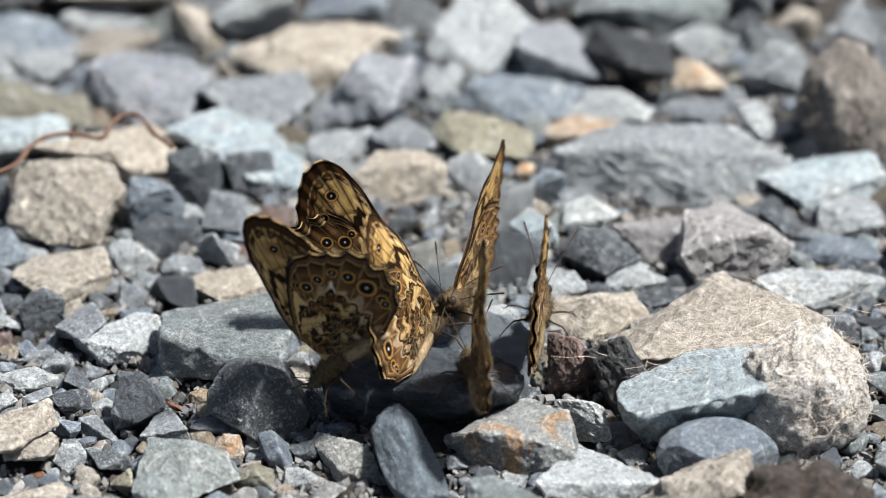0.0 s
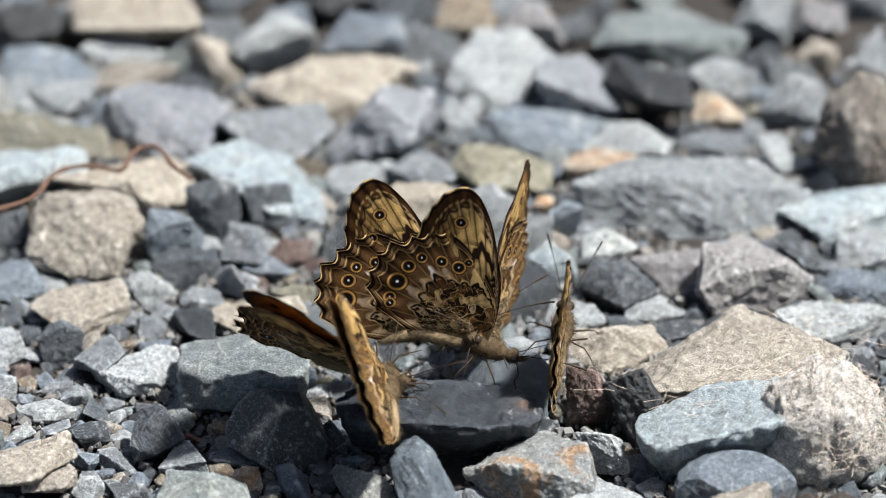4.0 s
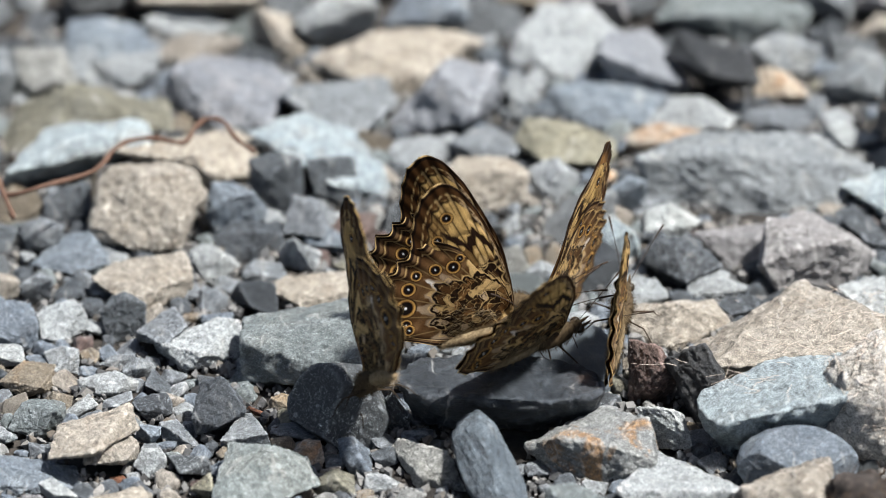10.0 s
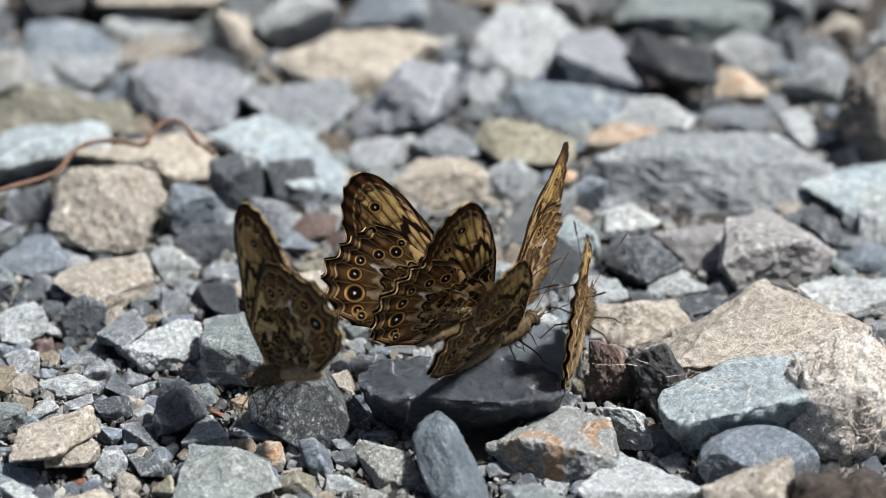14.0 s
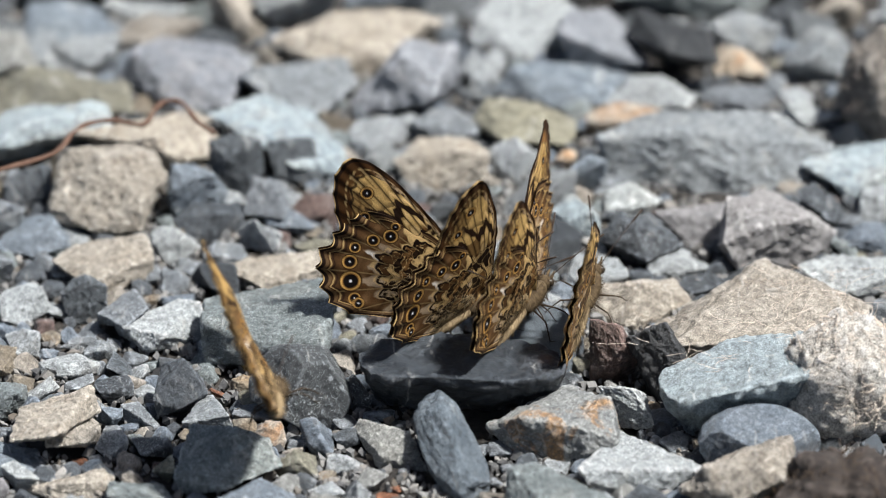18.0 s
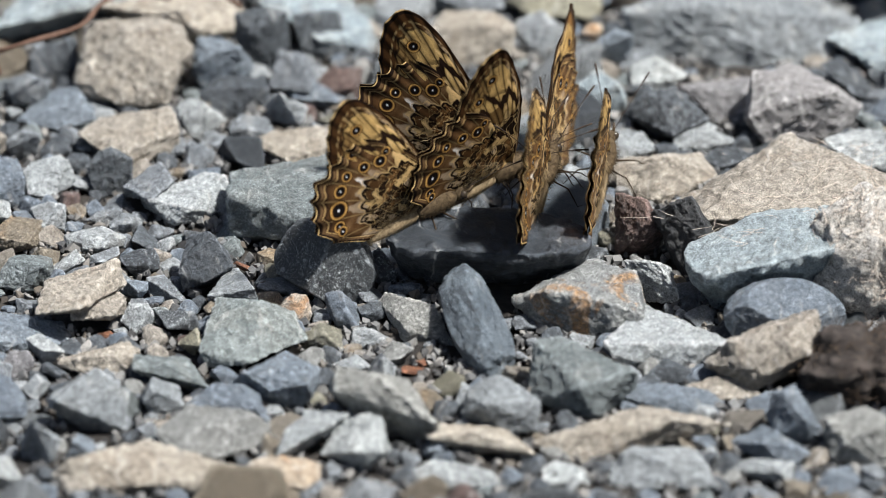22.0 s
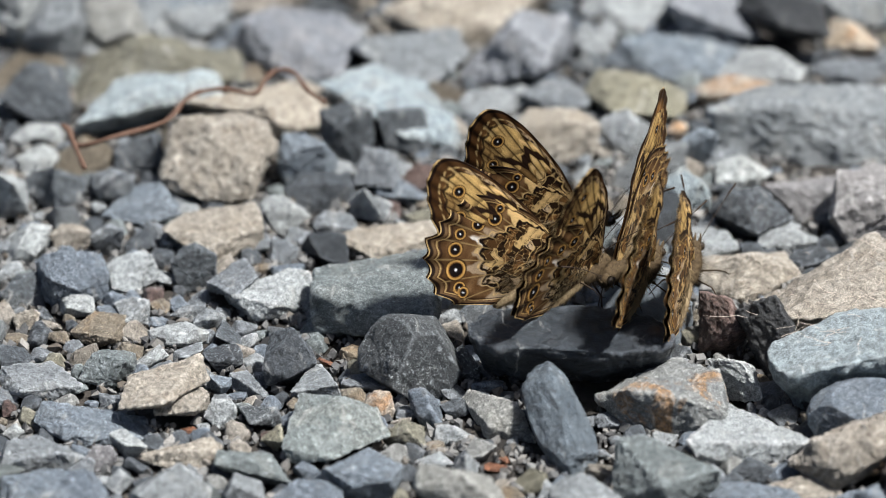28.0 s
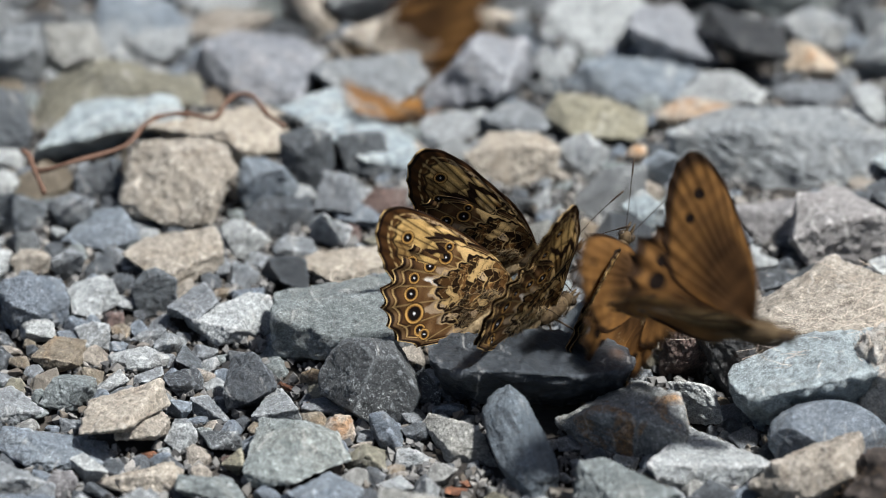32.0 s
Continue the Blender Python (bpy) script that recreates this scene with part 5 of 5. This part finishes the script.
def motions():
    insect = copy_thing(PROTO, pose(-0.0008, 0.0001, 0.0160, -0.9, -3.7, -0.2))
    flap(insect, [], -0.4, [(0, 0), (19, 0.5), (20, 3.5), (25, 3.5), (28, -4), (30, -1)])
    walk(insect, rows_of([
        (0.00, -0.0008, 0.0001, 0.0160, -0.2, 3.7, -0.9),
        (1.00, -0.0006, -0.0007, 0.0160, -0.7, 6.6, -2.4),
        (2.00, -0.0007, -0.0002, 0.0160, -0.3, 5.3, -1.2),
        (3.00, 0.0033, 0.0048, 0.0160, -0.1, 1.7, -0.6),
        (4.00, 0.0042, 0.0058, 0.0159, 6.7, 3.8, -2.2),
        (7.00, 0.0029, 0.0026, 0.0159, -0.6, 2.9, -4.3),
        (8.00, 0.0030, 0.0035, 0.0159, -1.0, 3.7, -0.7),
        (9.00, 0.0030, 0.0035, 0.0160, -1.2, 3.9, -0.9),
        (10.00, 0.0030, 0.0035, 0.0160, -1.1, 4.1, -0.8),
        (11.00, 0.0030, 0.0035, 0.0160, -1.0, 4.6, -0.7),
        (12.00, 0.0032, 0.0043, 0.0159, -1.5, 11.4, 1.4),
        (13.00, 0.0028, 0.0026, 0.0158, -3.0, 12.4, -0.9),
        (16.00, 0.0020, 0.0013, 0.0160, 1.5, 13.4, -3.9),
        (17.00, 0.0018, 0.0010, 0.0161, 1.3, 14.5, -2.9),
        (18.00, 0.0017, 0.0012, 0.0160, 3.4, 14.1, -4.0),
        (19.00, 0.0013, 0.0017, 0.0160, 5.4, 14.3, -4.5),
        (20.00, 0.0014, 0.0007, 0.0161, -7.1, 3.6, -4.3),
        (21.00, 0.0020, 0.0010, 0.0161, -11.9, -0.1, -5.2),
        (22.00, 0.0023, 0.0025, 0.0160, -4.2, 2.8, -3.4),
        (23.00, 0.0019, 0.0015, 0.0162, -3.1, 1.7, -4.6),
        (24.00, 0.0018, 0.0014, 0.0161, -5.7, 1.5, -3.0),
        (25.00, 0.0014, 0.0007, 0.0162, -8.0, -0.4, -4.6),
        (28.00, 0.0026, 0.0120, 0.0160, 18.1, 13.6, 2.3),
        (30.00, 0.0023, 0.0066, 0.0159, -3.7, 14.5, 3.0),
        (31.00, 0.0022, 0.0071, 0.0164, -0.6, 14.9, 2.8),
        (32.00, 0.0025, 0.0075, 0.0177, 3.8, 17.7, 8.8),
    ]))
    insect = copy_thing(PROTO, pose(0.0035, -0.0040, 0.0159, -12.5, -5.6, 70.4))
    flap(insect, [(1.3, 1.95, 4.0, 3, 12), (10.7, 11.3, 6.0, -0.3, 3)], -0.4, [(0, -1), (4, 2.5), (7, -4), (11, -3.5), (12, -10), (25, -9.5), (28, -6)])
    walk(insect, rows_of([
        (0.00, 0.0035, -0.0040, 0.0159, 70.4, 5.6, -12.5),
        (1.00, 0.0050, -0.0015, 0.0153, 57.5, 10.8, -5.7),
        (2.00, 0.0071, -0.0002, 0.0167, 8.8, -11.8, -2.9),
        (3.00, 0.0113, 0.0025, 0.0158, -11.6, -2.1, 6.3),
        (4.00, 0.0098, -0.0019, 0.0159, -0.9, -19.8, 2.9),
        (7.00, 0.0005, -0.0017, 0.0163, 2.9, 26.8, 6.5),
        (8.00, 0.0009, -0.0044, 0.0160, -4.3, 19.6, 5.5),
        (9.00, 0.0036, -0.0066, 0.0162, 1.6, 5.4, -14.2),
        (10.00, 0.0034, -0.0025, 0.0159, 15.0, 4.3, 0.8),
        (11.00, 0.0010, -0.0008, 0.0157, 42.5, 9.8, -5.9),
        (12.00, 0.0042, 0.0020, 0.0157, 23.4, 10.7, 19.4),
        (13.00, 0.0052, 0.0004, 0.0159, 28.0, 2.0, 18.3),
        (17.00, 0.0063, 0.0003, 0.0161, 39.7, 7.1, 17.1),
        (18.00, 0.0051, 0.0004, 0.0145, 45.4, 2.0, 14.1),
        (19.00, 0.0040, 0.0016, 0.0161, 49.7, 7.7, 14.9),
        (20.00, 0.0039, 0.0014, 0.0161, 48.7, 8.7, 14.8),
        (21.00, 0.0042, 0.0005, 0.0150, 44.5, 1.0, 13.1),
        (22.00, 0.0052, -0.0000, 0.0159, 41.1, 2.4, 14.2),
        (23.00, 0.0044, 0.0005, 0.0151, 44.6, -0.4, 14.5),
        (24.00, 0.0047, 0.0011, 0.0162, 42.8, 4.5, 15.5),
        (25.00, 0.0043, 0.0005, 0.0151, 44.3, -0.4, 15.4),
        (28.00, 0.0054, -0.0015, 0.0161, 51.4, 4.9, 17.2),
        (29.00, 0.0053, -0.0015, 0.0162, 50.8, 4.8, 17.2),
        (30.00, 0.0051, -0.0015, 0.0161, 51.5, 5.4, 18.8),
        (31.00, 0.0051, -0.0017, 0.0154, 50.1, 5.5, 17.1),
        (32.00, 0.0050, -0.0024, 0.0131, 52.7, -1.7, 21.7),
    ]))
    insect = copy_thing(PROTO, pose(0.0074, 0.0013, 0.0167, -3.8, -35.8, -103.7))
    flap(insect, [(31.5, 32.0, 6.0, 15, 60)], -0.6, [(0, 0), (17, 0), (19, 4.5), (22, 7), (25, 4), (28, 0)])
    walk(insect, rows_of([
        (0.00, 0.0074, 0.0013, 0.0167, -103.7, 35.8, -3.8),
        (1.00, 0.0121, -0.0038, 0.0160, -78.0, 9.1, -7.7),
        (2.00, 0.0088, 0.0010, 0.0154, -87.6, 17.2, -10.2),
        (3.00, 0.0079, 0.0033, 0.0159, -107.3, 25.2, -5.3),
        (4.00, 0.0087, 0.0024, 0.0159, -105.3, 25.1, -3.2),
        (7.00, 0.0088, 0.0010, 0.0156, -105.5, 12.9, -9.2),
        (9.00, 0.0089, 0.0001, 0.0160, -108.9, 19.4, -6.2),
        (12.00, 0.0076, 0.0012, 0.0159, -110.4, 23.6, -8.3),
        (16.00, 0.0094, -0.0010, 0.0160, -106.3, 21.2, -4.5),
        (17.00, 0.0094, -0.0024, 0.0160, -106.7, 19.3, -2.0),
        (19.00, 0.0116, 0.0046, 0.0154, -102.4, 33.9, 5.4),
        (22.00, 0.0106, 0.0035, 0.0158, -105.6, 33.8, 5.7),
        (30.00, 0.0088, -0.0001, 0.0150, -108.8, 9.8, -4.9),
        (31.45, 0.0088, -0.0001, 0.0150, -108.8, 9.8, -4.9),
        (31.60, 0.0052, -0.0111, 0.0170, -110.0, 9.2, -8.0),
        (31.80, 0.0180, -0.0250, 0.0260, -60.0, 5.0, 5.0),
        (32.00, 0.0385, -0.0330, 0.0280, -22.0, 8.0, 14.0),
    ]))
    insect = copy_thing(PROTO, pose(0.0103, -0.0188, 0.0161, 2.8, 6.1, 95.2))
    flap(insect, [(0.4, 0.9, 5.0, 3, 14), (2.1, 2.6, 6.0, 3, 12), (3.2, 4.4, 4.0, 0, 3), (6.5, 7.5, 1.0, 0, 3)], -0.4)
    walk(insect, rows_of([
        (0.00, 0.0103, -0.0188, 0.0161, 95.2, -6.1, 2.8),
        (0.40, 0.0105, -0.0180, 0.0155, 104.0, 4.0, 25.0),
        (0.70, 0.0095, -0.0170, 0.0135, 116.0, 2.0, 58.0),
        (1.00, 0.0050, -0.0176, 0.0165, 123.7, 1.8, 5.4),
        (1.80, -0.0023, -0.0126, 0.0163, 133.1, 1.3, -1.0),
        (2.10, -0.0000, -0.0177, 0.0160, 99.0, -0.7, -8.8),
        (3.00, -0.0041, -0.0115, 0.0161, 93.4, -1.9, -13.1),
        (4.00, -0.0075, -0.0157, 0.0161, 92.0, 1.6, -19.0),
        (7.00, 0.0072, -0.0012, 0.0160, 49.2, 17.2, 54.7),
        (8.00, 0.0052, -0.0039, 0.0160, 50.6, 8.7, 44.2),
        (9.00, 0.0108, -0.0095, 0.0160, 40.8, 0.9, 31.5),
        (10.00, 0.0108, -0.0078, 0.0160, 39.2, 1.2, 34.1),
        (11.00, 0.0120, -0.0054, 0.0160, 41.9, 7.3, 30.4),
        (12.00, 0.0118, -0.0053, 0.0160, 43.5, 7.2, 32.2),
        (13.00, 0.0115, -0.0045, 0.0160, 46.3, 4.4, 35.5),
        (16.00, 0.0084, -0.0096, 0.0162, 47.5, 0.3, 8.0),
        (17.00, 0.0124, -0.0028, 0.0144, 52.5, -1.8, 19.4),
        (18.00, 0.0133, -0.0011, 0.0161, 62.4, 5.2, 10.4),
        (19.00, 0.0121, -0.0016, 0.0155, 66.4, 9.3, 10.9),
        (20.00, 0.0106, -0.0010, 0.0159, 80.4, 11.7, -2.2),
        (22.00, 0.0114, -0.0006, 0.0162, 77.8, 12.7, 3.5),
        (24.00, 0.0116, -0.0002, 0.0165, 77.9, 19.0, 4.3),
        (28.00, 0.0146, -0.0010, 0.0162, 73.4, 4.8, 11.8),
        (30.00, 0.0134, -0.0009, 0.0159, 69.7, 15.1, 11.3),
        (31.00, 0.0161, 0.0119, 0.0160, 64.9, 28.9, 16.6),
        (32.00, 0.0155, 0.0073, 0.0160, 60.0, 33.7, 26.3),
    ]))
    insect = copy_thing(PROTO, pose(0.0219, 0.0032, 0.0140, 5.1, -7.7, 84.3))
    flap(insect, [(31.6, 32.0, 6.0, 10, 40)], -0.3)
    walk(insect, rows_of([
        (0.00, 0.0219, 0.0032, 0.0140, 84.3, 7.7, 5.1),
        (1.00, 0.0260, 0.0106, 0.0140, 76.4, 16.0, 7.2),
        (2.00, 0.0237, 0.0035, 0.0140, 77.3, 8.6, 8.9),
        (4.00, 0.0225, 0.0068, 0.0140, 83.3, 16.7, 6.4),
        (7.00, 0.0228, 0.0069, 0.0140, 80.5, 14.6, 7.6),
        (9.00, 0.0223, 0.0060, 0.0140, 82.2, 14.6, 6.5),
        (12.00, 0.0216, 0.0039, 0.0140, 82.3, 11.5, 6.2),
        (16.00, 0.0228, 0.0037, 0.0140, 76.7, 14.2, 9.9),
        (19.00, 0.0231, 0.0047, 0.0140, 75.4, 15.9, 11.0),
        (22.00, 0.0214, 0.0064, 0.0140, 80.3, 16.1, 6.5),
        (25.00, 0.0214, 0.0031, 0.0140, 81.5, 12.9, 5.9),
        (28.00, 0.0215, 0.0029, 0.0140, 79.2, 13.9, 3.6),
        (30.00, 0.0221, 0.0054, 0.0140, 78.1, 19.4, 3.6),
        (31.00, 0.0210, 0.0006, 0.0140, 76.6, 14.3, 0.7),
        (32.00, 0.0224, 0.0029, 0.0140, 65.2, 25.0, 18.8),
    ]))
    insect = copy_thing(PROTO, pose(-0.0144, -0.0193, 0.0161, -9.9, 47.7, 155.5))
    flap(insect, [(3.2, 4.6, 3.0, 0, 3), (13.3, 13.8, 6.0, 5, 20), (18.2, 19.3, 5.0, 2, 8), (22.7, 23.3, 6.0, 0, 3)], -0.4, [(0, 0), (4, 0), (7, -10), (8, -1), (17, -1.5), (19, -3), (20, 5.5), (25, 5), (28, 9)])
    walk(insect, rows_of([
        (0.00, -0.0144, -0.0193, 0.0161, 155.5, -47.7, -9.9),
        (1.00, -0.0144, -0.0192, 0.0160, 156.0, -48.0, -9.6),
        (2.00, -0.0163, -0.0189, 0.0160, 156.1, -48.4, -9.5),
        (2.40, -0.0163, -0.0189, 0.0160, 156.1, -48.4, -9.5),
        (2.53, -0.0163, -0.0189, 0.0160, 205.0, -30.0, 8.0),
        (2.66, -0.0095, -0.0152, 0.0160, 255.0, -10.0, 25.0),
        (2.80, -0.0095, -0.0152, 0.0160, 296.0, 7.6, 40.0),
        (3.00, -0.0095, -0.0152, 0.0160, 300.0, 7.6, 40.0),
        (4.00, -0.0093, -0.0120, 0.0159, 331.6, 1.4, 42.8),
        (7.00, -0.0107, -0.0125, 0.0154, 409.5, 0.6, -81.5),
        (8.00, -0.0129, -0.0164, 0.0155, 440.4, -12.8, -59.7),
        (8.12, -0.0135, -0.0180, 0.0156, 392.0, -10.0, -58.0),
        (8.25, -0.0142, -0.0192, 0.0157, 335.0, -10.0, -50.0),
        (8.40, -0.0146, -0.0200, 0.0158, 275.0, -15.0, -40.0),
        (8.65, -0.0190, -0.0253, 0.0161, 198.0, -35.0, -30.0),
        (9.00, -0.0190, -0.0253, 0.0161, 121.8, -44.4, -25.7),
        (10.00, -0.0211, -0.0213, 0.0159, 114.0, -42.0, 1.8),
        (11.00, -0.0280, -0.0197, 0.0161, 118.1, -43.8, -21.8),
        (12.00, -0.0278, -0.0201, 0.0162, 125.4, -47.1, -16.3),
        (13.00, -0.0272, -0.0180, 0.0165, 130.8, -40.0, -5.7),
        (13.40, -0.0250, -0.0160, 0.0170, 52.0, 8.0, 0.0),
        (13.70, -0.0280, -0.0180, 0.0170, 110.0, -20.0, 0.0),
        (15.50, -0.0356, -0.0227, 0.0148, 168.0, -44.1, -10.6),
        (16.00, -0.0374, -0.0227, 0.0148, 173.2, -44.1, -10.6),
        (17.00, -0.0345, -0.0226, 0.0151, 151.0, -53.3, -23.5),
        (17.40, -0.0345, -0.0226, 0.0151, 151.0, -53.3, -23.5),
        (18.00, -0.0302, -0.0303, 0.0161, 89.4, -20.5, -22.4),
        (18.40, -0.0267, -0.0108, 0.0159, 35.0, 13.5, -7.0),
        (19.00, -0.0222, -0.0111, 0.0161, 24.5, 19.9, -7.5),
        (19.20, -0.0180, -0.0111, 0.0161, 24.5, 19.9, -7.5),
        (19.45, -0.0096, -0.0117, 0.0160, 15.0, -0.7, -0.1),
        (20.00, -0.0096, -0.0117, 0.0160, 12.5, -0.7, -0.1),
        (21.00, -0.0048, -0.0168, 0.0159, 20.1, -6.1, 3.2),
        (22.00, -0.0077, -0.0107, 0.0156, 32.5, 6.5, 2.4),
        (23.00, -0.0068, -0.0107, 0.0159, 22.8, 9.2, -2.7),
        (24.00, -0.0083, -0.0059, 0.0157, 20.9, 22.9, -6.9),
        (25.00, -0.0063, -0.0003, 0.0156, 22.4, 29.9, -7.5),
        (28.00, -0.0003, -0.0025, 0.0167, 23.7, 9.1, -10.2),
        (29.00, -0.0003, -0.0026, 0.0166, 23.1, 11.6, -10.6),
        (30.00, -0.0007, -0.0023, 0.0171, 26.2, 13.2, -8.7),
        (31.00, -0.0005, -0.0021, 0.0164, 23.5, 13.2, -10.0),
        (32.00, -0.0015, -0.0037, 0.0171, 31.0, 15.5, -9.0),
    ]))
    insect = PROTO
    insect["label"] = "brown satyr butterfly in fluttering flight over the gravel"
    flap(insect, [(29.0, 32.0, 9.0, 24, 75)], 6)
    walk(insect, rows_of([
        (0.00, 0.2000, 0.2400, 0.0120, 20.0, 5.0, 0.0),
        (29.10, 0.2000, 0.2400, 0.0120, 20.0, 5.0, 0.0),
        (29.30, 0.1035, 0.1700, 0.0058, 85.0, 10.0, 10.0),
        (29.50, 0.0069, 0.1000, -0.0004, 150.0, 15.0, 20.0),
        (29.88, -0.0728, 0.0600, 0.0259, 170.0, 10.0, -20.0),
        (30.09, -0.0398, 0.0800, 0.0168, 135.0, 15.0, -3.0),
        (30.30, -0.0068, 0.1000, 0.0078, 100.0, 20.0, 14.0),
        (30.40, 0.0182, 0.0900, 0.0108, 60.0, 17.5, 19.5),
        (30.50, 0.0433, 0.0800, 0.0139, 20.0, 15.0, 25.0),
        (30.62, 0.0236, 0.0000, 0.0498, 65.0, 12.5, 17.5),
        (30.75, 0.0040, -0.0800, 0.0857, 110.0, 10.0, 10.0),
        (31.00, -0.0375, -0.1000, 0.0735, 182.0, 18.0, -18.0),
        (31.12, -0.0225, -0.0500, 0.0641, 130.0, 17.5, 7.5),
        (31.25, -0.0135, 0.0000, 0.0491, 90.0, 20.0, 30.0),
        (31.50, 0.0379, 0.1200, -0.0008, 40.0, 20.0, 10.0),
        (31.62, 0.0275, 0.1250, -0.0038, 80.0, 15.0, 15.0),
        (31.75, 0.0170, 0.1300, -0.0069, 120.0, 10.0, 20.0),
        (32.00, -0.0270, 0.1000, 0.0020, 150.0, 10.0, -25.0),
    ]))


motions()
